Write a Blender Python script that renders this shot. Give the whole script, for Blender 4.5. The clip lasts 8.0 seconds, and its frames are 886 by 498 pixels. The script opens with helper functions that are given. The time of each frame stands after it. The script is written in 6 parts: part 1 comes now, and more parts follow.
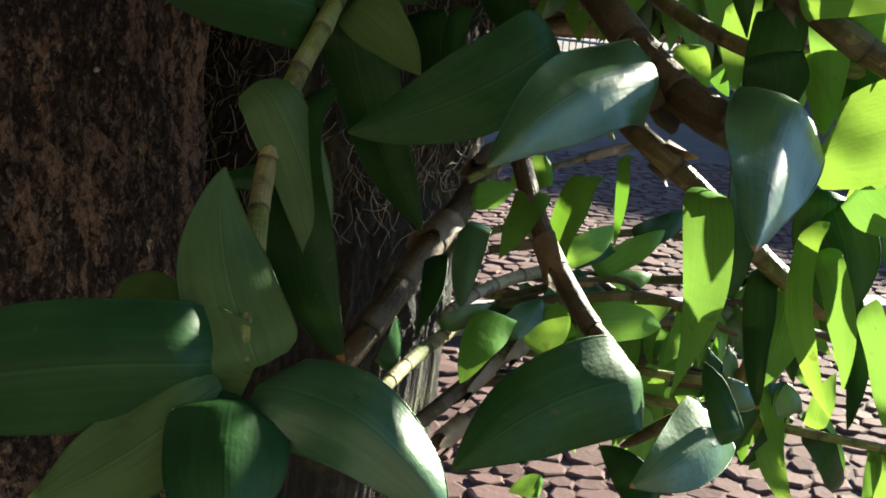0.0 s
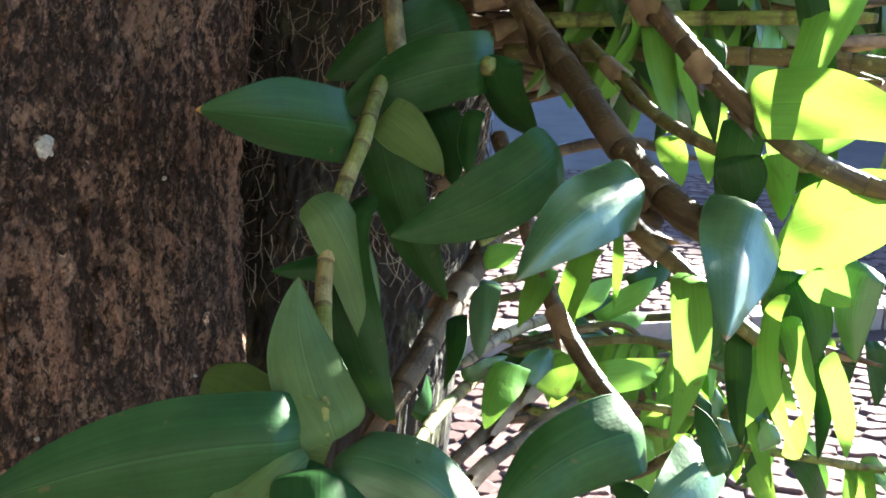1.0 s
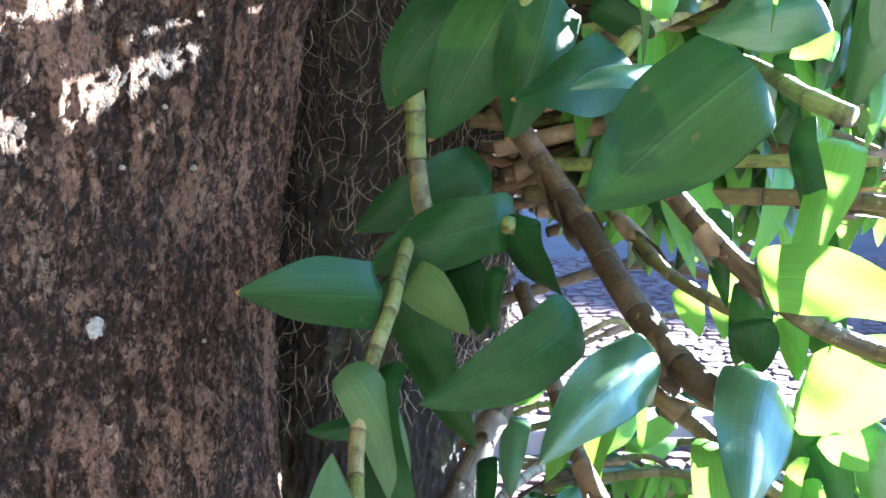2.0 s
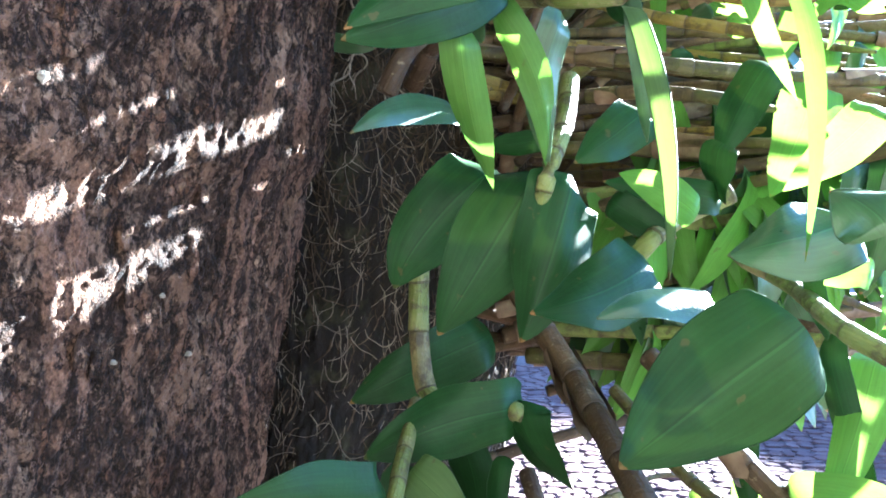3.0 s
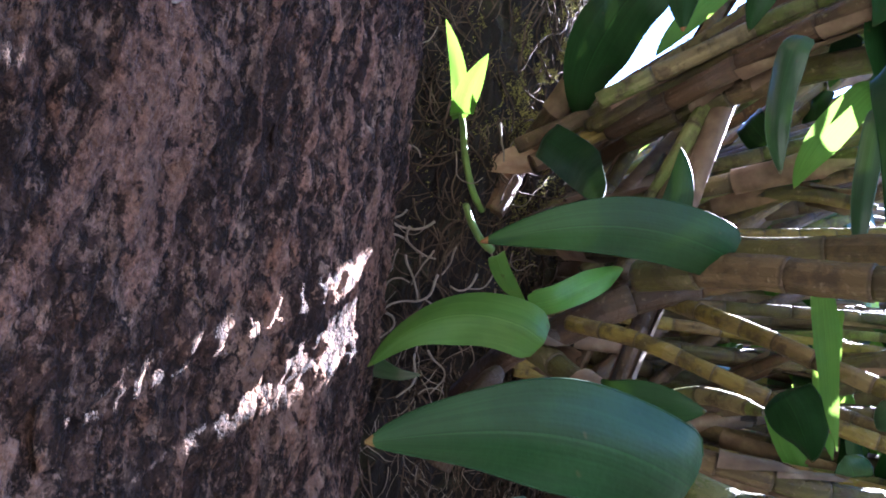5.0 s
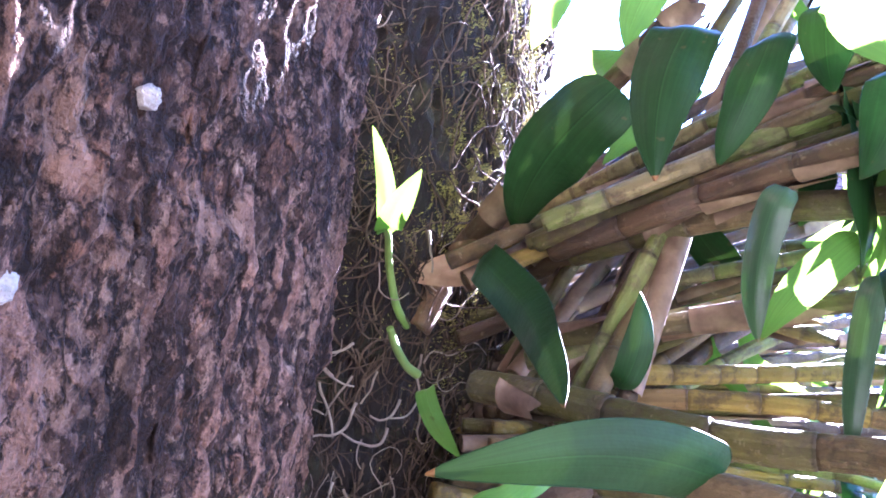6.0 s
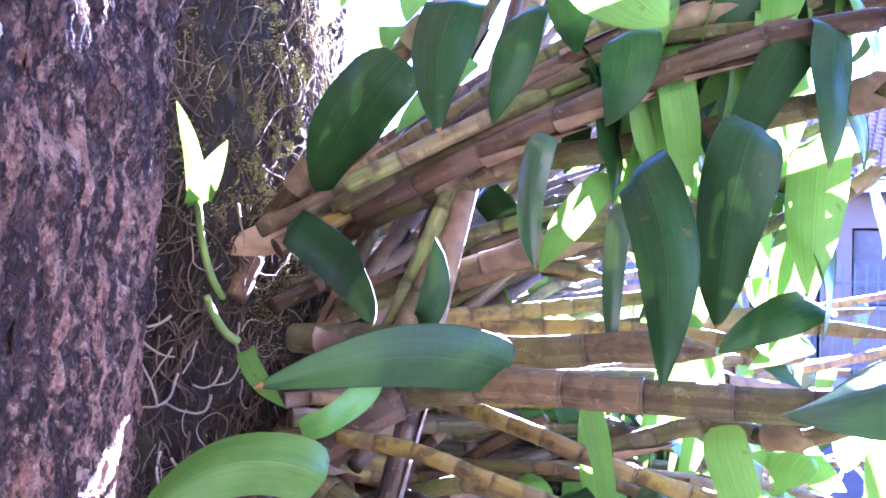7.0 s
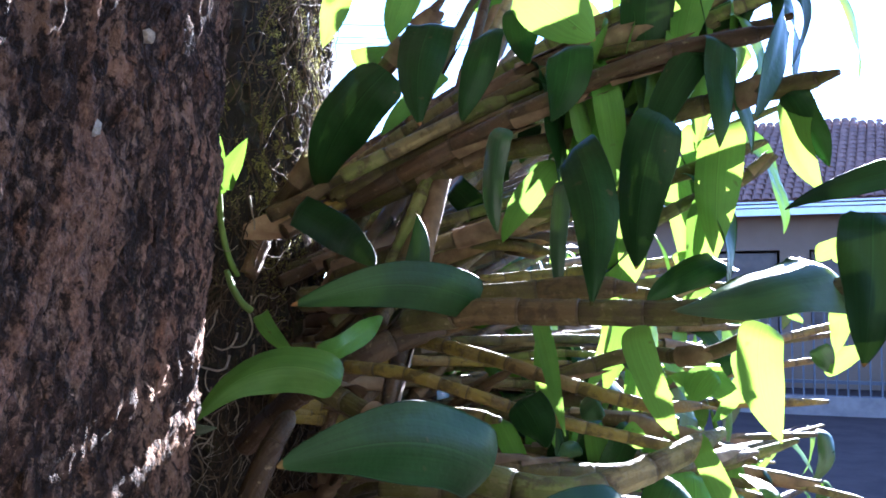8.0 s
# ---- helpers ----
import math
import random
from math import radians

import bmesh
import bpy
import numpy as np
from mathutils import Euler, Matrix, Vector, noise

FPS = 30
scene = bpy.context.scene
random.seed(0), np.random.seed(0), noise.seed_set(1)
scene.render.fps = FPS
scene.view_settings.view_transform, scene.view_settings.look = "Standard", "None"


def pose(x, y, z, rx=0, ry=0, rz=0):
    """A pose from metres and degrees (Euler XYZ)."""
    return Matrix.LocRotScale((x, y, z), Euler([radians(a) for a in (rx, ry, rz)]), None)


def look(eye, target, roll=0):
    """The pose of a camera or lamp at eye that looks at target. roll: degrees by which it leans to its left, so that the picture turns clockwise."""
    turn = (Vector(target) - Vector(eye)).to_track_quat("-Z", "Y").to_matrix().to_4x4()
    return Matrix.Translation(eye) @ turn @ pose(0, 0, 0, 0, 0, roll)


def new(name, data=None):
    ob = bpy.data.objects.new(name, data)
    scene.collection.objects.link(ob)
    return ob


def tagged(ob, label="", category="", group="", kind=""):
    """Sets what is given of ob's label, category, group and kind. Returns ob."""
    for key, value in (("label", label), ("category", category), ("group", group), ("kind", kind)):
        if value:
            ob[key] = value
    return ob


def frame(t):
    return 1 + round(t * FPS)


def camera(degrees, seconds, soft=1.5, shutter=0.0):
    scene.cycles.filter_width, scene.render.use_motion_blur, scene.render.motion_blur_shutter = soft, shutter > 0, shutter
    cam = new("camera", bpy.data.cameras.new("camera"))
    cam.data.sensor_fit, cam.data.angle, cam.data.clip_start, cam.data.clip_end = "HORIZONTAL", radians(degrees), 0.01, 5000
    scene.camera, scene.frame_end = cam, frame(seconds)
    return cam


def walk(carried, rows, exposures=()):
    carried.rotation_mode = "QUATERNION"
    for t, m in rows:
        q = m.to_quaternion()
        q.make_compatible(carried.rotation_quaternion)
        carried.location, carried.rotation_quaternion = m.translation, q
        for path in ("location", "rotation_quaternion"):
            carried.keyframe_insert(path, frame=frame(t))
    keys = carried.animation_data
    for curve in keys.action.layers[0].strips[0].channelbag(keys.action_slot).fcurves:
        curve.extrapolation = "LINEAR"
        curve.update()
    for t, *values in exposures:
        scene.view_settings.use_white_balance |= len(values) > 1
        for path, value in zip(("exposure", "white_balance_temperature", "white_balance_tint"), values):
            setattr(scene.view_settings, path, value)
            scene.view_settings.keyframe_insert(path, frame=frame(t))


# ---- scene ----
cam = camera(55.0, 8.0, soft=1.8)
PATH = [
    (0, (0.037, -0.097, 1.229), (-0.012, 1.807, 0.619), 3.8),
    (0.5, (0.032, -0.126, 1.257), (-0.028, 1.771, 0.627), 2.8),
    (1, (0.018, -0.161, 1.283), (-0.015, 1.755, 0.712), 1.3),
    (1.5, (0.02, -0.171, 1.304), (-0.033, 1.769, 0.822), 0.4),
    (2, (0.022, -0.173, 1.332), (-0.088, 1.789, 0.957), -0.8),
    (2.2, (0.02, -0.168, 1.343), (-0.087, 1.804, 1.026), -1.2),
    (3.3, (-0.008, -0.136, 1.388), (-0.057, 1.86, 1.272), 1.4),
    (3.5, (-0.02, -0.13, 1.386), (-0.053, 1.867, 1.282), 1.7),
    (4, (-0.037, -0.088, 1.426), (-0.016, 1.91, 1.343), 2.4),
    (4.5, (-0.051, 0.002, 1.512), (-0.064, 2.001, 1.453), 3.2),
    (5, (-0.064, 0.033, 1.578), (-0.069, 2.033, 1.527), 3.9),
    (5.2, (-0.063, 0.056, 1.608), (-0.069, 2.056, 1.594), 3.3),
    (6.3, (-0.087, 0.116, 1.657), (0.231, 2.09, 1.635), 4.7),
    (6.5, (-0.087, 0.112, 1.649), (0.287, 2.077, 1.628), 3.5),
    (7, (-0.09, 0.065, 1.627), (0.567, 1.954, 1.64), 0.8),
    (7.5, (-0.126, -0.003, 1.608), (0.726, 1.805, 1.688), -0.2),
    (8, (-0.14, -0.048, 1.583), (0.588, 1.813, 1.669), -0.3),
]
EXPOSURES = [
    (0.0, 3.6, 6900, -2), (0.5, 4.25, 6650, 8), (1.0, 5.05, 6300, 2), (1.5, 5.7, 5700, 2), (2.2, 5.85, 5300, 4),
    (3.3, 5.9, 5200, 12), (4.0, 5.5, 4900, 34), (4.5, 5.3, 5000, 32), (5.2, 5.15, 5200, 26),
    (6.3, 6.7, 4950, 46), (7.0, 6.6, 4900, 52), (7.5, 5.65, 5250, 40), (8.0, 4.7, 5350, 20),
]
walk(cam, [(t, look(eye, target, roll)) for t, eye, target, roll in PATH], EXPOSURES)

# ---- sky, sun ----
SUN_AZ, SUN_EL = 47.0, 19.5  # degrees to the right of +y, above the horizon
world = bpy.data.worlds.new("sky")
scene.world = world
world.use_nodes = True
wt = world.node_tree
sky = wt.nodes.new("ShaderNodeTexSky")
sky.sky_type, sky.sun_disc = "NISHITA", False
sky.dust_density, sky.air_density, sky.ozone_density, sky.altitude = 0.05, 0.55, 2.4, 900
sky.sun_elevation, sky.sun_rotation = radians(SUN_EL), radians(SUN_AZ)
wt.links.new(sky.outputs[0], wt.nodes["Background"].inputs[0])
wt.nodes["Background"].inputs[1].default_value = 0.05
sun = new("sun", bpy.data.lights.new("sun", "SUN"))
sun.data.energy, sun.data.angle, sun.data.color = 4.3, radians(0.6), (1.0, 0.95, 0.87)
SUNWARD = Vector((math.sin(radians(SUN_AZ)) * math.cos(radians(SUN_EL)), math.cos(radians(SUN_AZ)) * math.cos(radians(SUN_EL)), math.sin(radians(SUN_EL))))
sun.matrix_world = look((0, 0, 0), -SUNWARD)


# ---- materials ----
def material(name):
    m = bpy.data.materials.new(name)
    m.use_nodes = True
    nt = m.node_tree
    return m, nt, nt.nodes["Principled BSDF"]


def node(nt, kind, **values):
    n = nt.nodes.new(kind)
    for key, value in values.items():
        n.inputs[key.replace("_", " ")].default_value = value
    return n


def noise_node(nt, scale, detail=4.0, rough=0.55, stretch=(1, 1, 1), source="Object"):
    tc = nt.nodes.new("ShaderNodeTexCoord")
    mp = nt.nodes.new("ShaderNodeMapping")
    mp.inputs["Scale"].default_value = stretch
    n = node(nt, "ShaderNodeTexNoise", Scale=scale, Detail=detail, Roughness=rough)
    nt.links.new(tc.outputs[source], mp.inputs[0])
    nt.links.new(mp.outputs[0], n.inputs["Vector"])
    return n.outputs["Fac"]


def ramp(nt, fac, *stops):
    r = nt.nodes.new("ShaderNodeValToRGB")
    while len(r.color_ramp.elements) < len(stops):
        r.color_ramp.elements.new(0.5)
    for e, (at, c) in zip(r.color_ramp.elements, stops):
        e.position, e.color = at, (*c, 1)
    nt.links.new(fac, r.inputs[0])
    return r.outputs[0]


def blend(nt, fac, a, b, kind="MIX"):
    mx = nt.nodes.new("ShaderNodeMix")
    mx.data_type, mx.blend_type = "RGBA", kind
    for socket, v in ((mx.inputs[0], fac), (mx.inputs[6], a), (mx.inputs[7], b)):
        if isinstance(v, bpy.types.NodeSocket):
            nt.links.new(v, socket)
        else:
            socket.default_value = v if isinstance(v, float) else (*v, 1)
    return mx.outputs[2]


def arith(nt, kind, a, b=0.0, c=0.0):
    n = nt.nodes.new("ShaderNodeMath")
    n.operation = kind
    for socket, v in zip(n.inputs, (a, b, c)):
        if isinstance(v, bpy.types.NodeSocket):
            nt.links.new(v, socket)
        else:
            socket.default_value = v
    return n.outputs[0]


def relief(nt, bsdf, height, strength, distance):
    b = nt.nodes.new("ShaderNodeBump")
    b.inputs["Strength"].default_value, b.inputs["Distance"].default_value = strength, distance
    nt.links.new(height, b.inputs["Height"])
    nt.links.new(b.outputs[0], bsdf.inputs["Normal"])
    return b


def leaf_material(name, low, high, through_colour, through_share, rough):
    m, nt, bs = material(name)
    L = nt.links.new
    info = nt.nodes.new("ShaderNodeObjectInfo")
    uv = nt.nodes.new("ShaderNodeUVMap")
    sep = nt.nodes.new("ShaderNodeSeparateXYZ")
    L(uv.outputs[0], sep.inputs[0])
    across, along = sep.outputs[0], sep.outputs[1]
    # parallel veins, and blotches of age
    blotch = noise_node(nt, 38.0, 4.0)
    vein = arith(nt, "SINE", arith(nt, "MULTIPLY_ADD", across, 130.0, arith(nt, "MULTIPLY", blotch, 6.0)))
    veins = arith(nt, "MULTIPLY_ADD", vein, 0.5, 0.5)
    fine = noise_node(nt, 260.0, 3.0)
    base = blend(nt, ramp(nt, blotch, (0.3, (0, 0, 0)), (0.7, (1, 1, 1))), low, high)
    base = blend(nt, arith(nt, "MULTIPLY", info.outputs["Random"], 0.55), base, tuple(0.5 * v for v in high) if name == "leaf_deep_green" else high)
    base = blend(nt, arith(nt, "MULTIPLY", veins, 0.06), base, tuple(1.5 * v for v in high))
    streak = noise_node(nt, 1.0, 3.0, 0.6, (16.0, 1.5, 1.0), "UV")
    base = blend(nt, 1.0, base, arith(nt, "MULTIPLY_ADD", ramp(nt, streak, (0.35, (0, 0, 0)), (0.65, (1, 1, 1))), 0.28, 0.86), "MULTIPLY")
    # Dark line beside the midrib: shade of the groove, put into the colour.
    crease_shade = arith(nt, "LESS_THAN", arith(nt, "ABSOLUTE", arith(nt, "SUBTRACT", across, 0.525)), 0.012)
    base = blend(nt, arith(nt, "MULTIPLY", crease_shade, 0.45), base, tuple(0.5 * v for v in low))
    mid = arith(nt, "LESS_THAN", arith(nt, "ABSOLUTE", arith(nt, "SUBTRACT", across, 0.5)), 0.014)
    base = blend(nt, arith(nt, "MULTIPLY", mid, 0.22), base, tuple(min(1, 1.8 * v) for v in high))
    tipmask = arith(nt, "MULTIPLY", arith(nt, "GREATER_THAN", arith(nt, "ADD", along, arith(nt, "MULTIPLY", fine, 0.05)), 1.005), info.outputs["Random"])
    base = blend(nt, tipmask, base, (0.20, 0.10, 0.035))
    spot = ramp(nt, noise_node(nt, 120.0, 2.0), (0.70, (0, 0, 0)), (0.735, (1, 1, 1)))
    base = blend(nt, arith(nt, "MULTIPLY", spot, 0.5), base, (0.06, 0.05, 0.02))
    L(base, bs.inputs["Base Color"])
    rg = arith(nt, "MULTIPLY_ADD", blotch, 0.25, rough - 0.12)
    L(rg, bs.inputs["Roughness"])
    bs.inputs["Specular IOR Level"].default_value = 0.45 if name == "leaf_waxy" else 0.13
    h = arith(nt, "ADD", arith(nt, "MULTIPLY", veins, 0.022), arith(nt, "ADD", arith(nt, "MULTIPLY", blotch, 1.3), arith(nt, "MULTIPLY", fine, 0.35)))
    bump = relief(nt, bs, h, 0.45, 0.0013)
    tr = nt.nodes.new("ShaderNodeBsdfTranslucent")
    tcol = blend(nt, arith(nt, "MULTIPLY", veins, 0.25), through_colour, tuple(0.6 * v for v in through_colour))
    tcol = blend(nt, arith(nt, "MULTIPLY", spot, 0.4), tcol, (0.12, 0.10, 0.01))
    tcol = blend(nt, arith(nt, "MULTIPLY", arith(nt, "FRACT", arith(nt, "MULTIPLY", info.outputs["Random"], 5.7)), 0.8), tcol, tuple(k * v for k, v in zip((0.42, 0.55, 0.8), through_colour)))
    L(tcol, tr.inputs[0])
    L(bump.outputs[0], tr.inputs["Normal"])
    mx = nt.nodes.new("ShaderNodeMixShader")
    mx.inputs[0].default_value = through_share
    L(bs.outputs[0], mx.inputs[1])
    L(tr.outputs[0], mx.inputs[2])
    L(mx.outputs[0], nt.nodes["Material Output"].inputs[0])
    return m


# Tones of one leaf: sunlit and shaded looks are partly put into the colour.
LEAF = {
    "plain": leaf_material("leaf_deep_green", (0.0080, 0.0300, 0.0078), (0.0170, 0.0540, 0.0140), (0.16, 0.32, 0.03), 0.003, 0.42),
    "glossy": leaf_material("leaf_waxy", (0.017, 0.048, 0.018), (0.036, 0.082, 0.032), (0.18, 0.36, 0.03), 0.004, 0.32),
    "thin": leaf_material("leaf_yellow_green", (0.050, 0.145, 0.022), (0.090, 0.215, 0.032), (0.27, 0.42, 0.055), 0.22, 0.42),
    "pale": leaf_material("leaf_pale_green", (0.034, 0.066, 0.024), (0.058, 0.098, 0.034), (0.26, 0.42, 0.06), 0.10, 0.50),
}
LEAF["mid"] = leaf_material("leaf_mid_green", (0.038, 0.095, 0.016), (0.070, 0.150, 0.026), (0.22, 0.44, 0.04), 0.16, 0.38)
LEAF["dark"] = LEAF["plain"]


def cane_material(name, low, high, dry, dry_share):
    m, nt, bs = material(name)
    info = nt.nodes.new("ShaderNodeObjectInfo")
    streak = noise_node(nt, 90.0, 4.0)
    c = blend(nt, streak, low, high)
    island = info.outputs["Random"]
    peeled = arith(nt, "LESS_THAN", island, dry_share)
    c = blend(nt, arith(nt, "MULTIPLY", peeled, 0.85), c, dry)
    c = blend(nt, arith(nt, "MULTIPLY", arith(nt, "FRACT", arith(nt, "MULTIPLY", island, 7.3)), 0.45), c, tuple(0.6 * v for v in low))
    stain = ramp(nt, noise_node(nt, 60.0, 7.0, 0.7), (0.48, (0, 0, 0)), (0.58, (1, 1, 1)))
    c = blend(nt, arith(nt, "MULTIPLY", stain, 0.72), c, (0.045, 0.030, 0.016))
    fleck = ramp(nt, noise_node(nt, 150.0, 5.0, 0.7), (0.60, (0, 0, 0)), (0.66, (1, 1, 1)))
    c = blend(nt, arith(nt, "MULTIPLY", fleck, 0.45), c, (0.26, 0.215, 0.13))
    # each joint: a papery collar with a torn edge, a dark ring, a darker foot
    uv = nt.nodes.new("ShaderNodeUVMap")
    sep = nt.nodes.new("ShaderNodeSeparateXYZ")
    nt.links.new(uv.outputs[0], sep.inputs[0])
    torn = arith(nt, "MULTIPLY_ADD", noise_node(nt, 240.0, 3.0), 0.7, sep.outputs[1])
    collar = arith(nt, "MULTIPLY", ramp(nt, torn, (0.96, (0, 0, 0)), (1.0, (1, 1, 1))), arith(nt, "MULTIPLY_ADD", arith(nt, "FRACT", arith(nt, "MULTIPLY", island, 11.9)), 0.32, 0.0))
    c = blend(nt, collar, c, tuple(min(0.42, 0.5 * v + 0.06) + 0.55 * w for v, w in zip(high, dry)))
    c = blend(nt, ramp(nt, sep.outputs[1], (0.03, (0.3, 0.3, 0.3)), (0.10, (0, 0, 0))), c, (0.028, 0.019, 0.010))
    c = blend(nt, ramp(nt, sep.outputs[1], (0.95, (0, 0, 0)), (0.98, (0.7, 0.7, 0.7))), c, (0.035, 0.024, 0.013))
    rib = noise_node(nt, 1.0, 3.0, 0.6, (26.0, 1.2, 1.0), "UV")
    c = blend(nt, 1.0, c, arith(nt, "MULTIPLY_ADD", rib, 0.7, 0.65), "MULTIPLY")
    nt.links.new(c, bs.inputs["Base Color"])
    bs.inputs["Roughness"].default_value = 0.6
    bs.inputs["Specular IOR Level"].default_value = 0.3
    relief(nt, bs, arith(nt, "ADD", arith(nt, "MULTIPLY_ADD", rib, 1.2, streak), noise_node(nt, 420.0, 3.0)), 0.7, 0.0016)
    return m


CANE = {
    "green": cane_material("cane_green", (0.105, 0.135, 0.030), (0.175, 0.195, 0.050), (0.23, 0.18, 0.085), 0.2),
    "olive": cane_material("cane_olive", (0.060, 0.058, 0.013), (0.105, 0.092, 0.024), (0.13, 0.088, 0.040), 0.32),
    "yellow": cane_material("cane_yellow", (0.170, 0.125, 0.020), (0.250, 0.185, 0.034), (0.20, 0.13, 0.055), 0.3),
    "brown": cane_material("cane_brown", (0.036, 0.022, 0.009), (0.080, 0.048, 0.020), (0.120, 0.075, 0.036), 0.28),
    "pale": cane_material("cane_pale", (0.28, 0.25, 0.18), (0.40, 0.36, 0.27), (0.42, 0.36, 0.26), 0.4),
}

m, nt, bs = material("sheath_papery")
c = ramp(nt, noise_node(nt, 70.0, 5.0), (0.3, (0.075, 0.045, 0.023)), (0.6, (0.165, 0.112, 0.064)), (0.8, (0.30, 0.235, 0.155)))
nt.links.new(c, bs.inputs["Base Color"])
bs.inputs["Roughness"].default_value = 0.7
relief(nt, bs, noise_node(nt, 200.0, 4.0), 0.5, 0.001)
SHEATH = m

def cells(nt, scale, stretch, bend):
    """Crackled cells with bent edges: (distance to the edge, one random grey a cell)."""
    tc = nt.nodes.new("ShaderNodeTexCoord")
    mp = nt.nodes.new("ShaderNodeMapping")
    mp.inputs["Scale"].default_value = stretch
    nt.links.new(tc.outputs["Object"], mp.inputs[0])
    wob = node(nt, "ShaderNodeTexNoise", Scale=scale * 1.3, Detail=4.0, Roughness=0.65)
    nt.links.new(mp.outputs[0], wob.inputs["Vector"])
    push = nt.nodes.new("ShaderNodeVectorMath")
    push.operation = "MULTIPLY_ADD"
    nt.links.new(wob.outputs["Color"], push.inputs[0])
    push.inputs[1].default_value = (bend, bend, bend)
    nt.links.new(mp.outputs[0], push.inputs[2])
    out = []
    for feature in ("DISTANCE_TO_EDGE", "F1"):
        v = node(nt, "ShaderNodeTexVoronoi", Scale=scale)
        v.feature = feature
        nt.links.new(push.outputs[0], v.inputs["Vector"])
        out.append(v.outputs["Distance" if feature == "DISTANCE_TO_EDGE" else "Color"])
    split = nt.nodes.new("ShaderNodeSeparateColor")
    nt.links.new(out[1], split.inputs[0])
    return out[0], split.outputs[0]


m, nt, bs = material("bark")
plate_edge, plate = cells(nt, 92.0, (1, 1, 0.62), 0.016)
scale_edge, scale_tone = cells(nt, 250.0, (1, 1, 0.8), 0.006)
grain = noise_node(nt, 420.0, 6.0, 0.75, (1, 1, 0.6))
mottle = noise_node(nt, 60.0, 7.0, 0.75, (1, 1, 0.55))
tones = ((0.0, (0.026, 0.014, 0.009)), (0.30, (0.068, 0.039, 0.025)), (0.58, (0.119, 0.068, 0.044)), (0.80, (0.220, 0.138, 0.090)), (1.0, (0.396, 0.272, 0.180)))
c = blend(nt, 0.55, ramp(nt, plate, *tones), ramp(nt, scale_tone, *tones))
c = blend(nt, ramp(nt, mottle, (0.44, (0.75, 0.75, 0.75)), (0.56, (0, 0, 0))), c, (0.037, 0.020, 0.012))
c = blend(nt, ramp(nt, noise_node(nt, 47.0, 6.0, 0.7, (1, 1, 0.5)), (0.56, (0, 0, 0)), (0.62, (0.65, 0.65, 0.65))), c, (0.209, 0.106, 0.059))
c = blend(nt, ramp(nt, plate_edge, (0.0, (0.95, 0.95, 0.95)), (0.03, (0.9, 0.9, 0.9)), (0.10, (0, 0, 0))), c, (0.013, 0.008, 0.005))
c = blend(nt, ramp(nt, scale_edge, (0.0, (0.6, 0.6, 0.6)), (0.08, (0, 0, 0))), c, (0.022, 0.012, 0.007))
raised = nt.nodes.new("ShaderNodeAttribute")
raised.attribute_name = "ridge"
rib = ramp(nt, arith(nt, "ADD", raised.outputs["Fac"], arith(nt, "MULTIPLY_ADD", grain, 0.5, -0.25)), (0.22, (0, 0, 0)), (0.40, (0.95, 0.95, 0.95)))
c = blend(nt, rib, c, blend(nt, ramp(nt, grain, (0.36, (0, 0, 0)), (0.64, (1, 1, 1))), (0.081, 0.039, 0.024), (0.259, 0.145, 0.092)))
c = blend(nt, 1.0, c, arith(nt, "MULTIPLY_ADD", ramp(nt, grain, (0.36, (0, 0, 0)), (0.64, (1, 1, 1))), 0.72, 0.42), "MULTIPLY")
flake = noise_node(nt, 30.0, 7.0, 0.66, (1, 1, 0.7))
c = blend(nt, ramp(nt, flake, (0.40, (0.75, 0.75, 0.75)), (0.48, (0, 0, 0))), c, (0.018, 0.011, 0.008))
c = blend(nt, ramp(nt, flake, (0.565, (0, 0, 0)), (0.60, (0.55, 0.55, 0.55))), c, (0.245, 0.148, 0.092))
c = blend(nt, arith(nt, "MULTIPLY", rib, 0.6), c, blend(nt, ramp(nt, grain, (0.36, (0, 0, 0)), (0.64, (1, 1, 1))), (0.066, 0.037, 0.024), (0.200, 0.122, 0.082)))
speck = noise_node(nt, 200.0, 6.0, 0.75, (1, 1, 0.6))
c = blend(nt, ramp(nt, speck, (0.56, (0, 0, 0)), (0.64, (0.7, 0.7, 0.7))), c, (0.225, 0.142, 0.092))
c = blend(nt, ramp(nt, speck, (0.40, (0.92, 0.92, 0.92)), (0.47, (0, 0, 0))), c, (0.010, 0.006, 0.004))
patch = noise_node(nt, 9.0, 4.0, 0.6, (1, 1, 0.6))
c = blend(nt, 1.0, c, arith(nt, "MULTIPLY_ADD", ramp(nt, patch, (0.38, (0, 0, 0)), (0.62, (1, 1, 1))), 0.5, 0.86), "MULTIPLY")
nt.links.new(c, bs.inputs["Base Color"])
bs.inputs["Roughness"].default_value = 0.85
bs.inputs["Specular IOR Level"].default_value = 0.15
edge = arith(nt, "ADD", arith(nt, "MINIMUM", arith(nt, "MULTIPLY", plate_edge, 5.0), 0.6), arith(nt, "MINIMUM", arith(nt, "MULTIPLY", scale_edge, 3.0), 0.35))
relief(nt, bs, arith(nt, "ADD", edge, arith(nt, "ADD", arith(nt, "MULTIPLY_ADD", speck, 1.6, arith(nt, "MULTIPLY", mottle, 1.0)), arith(nt, "MULTIPLY", grain, 0.7))), 1.0, 0.0030)
BARK = m

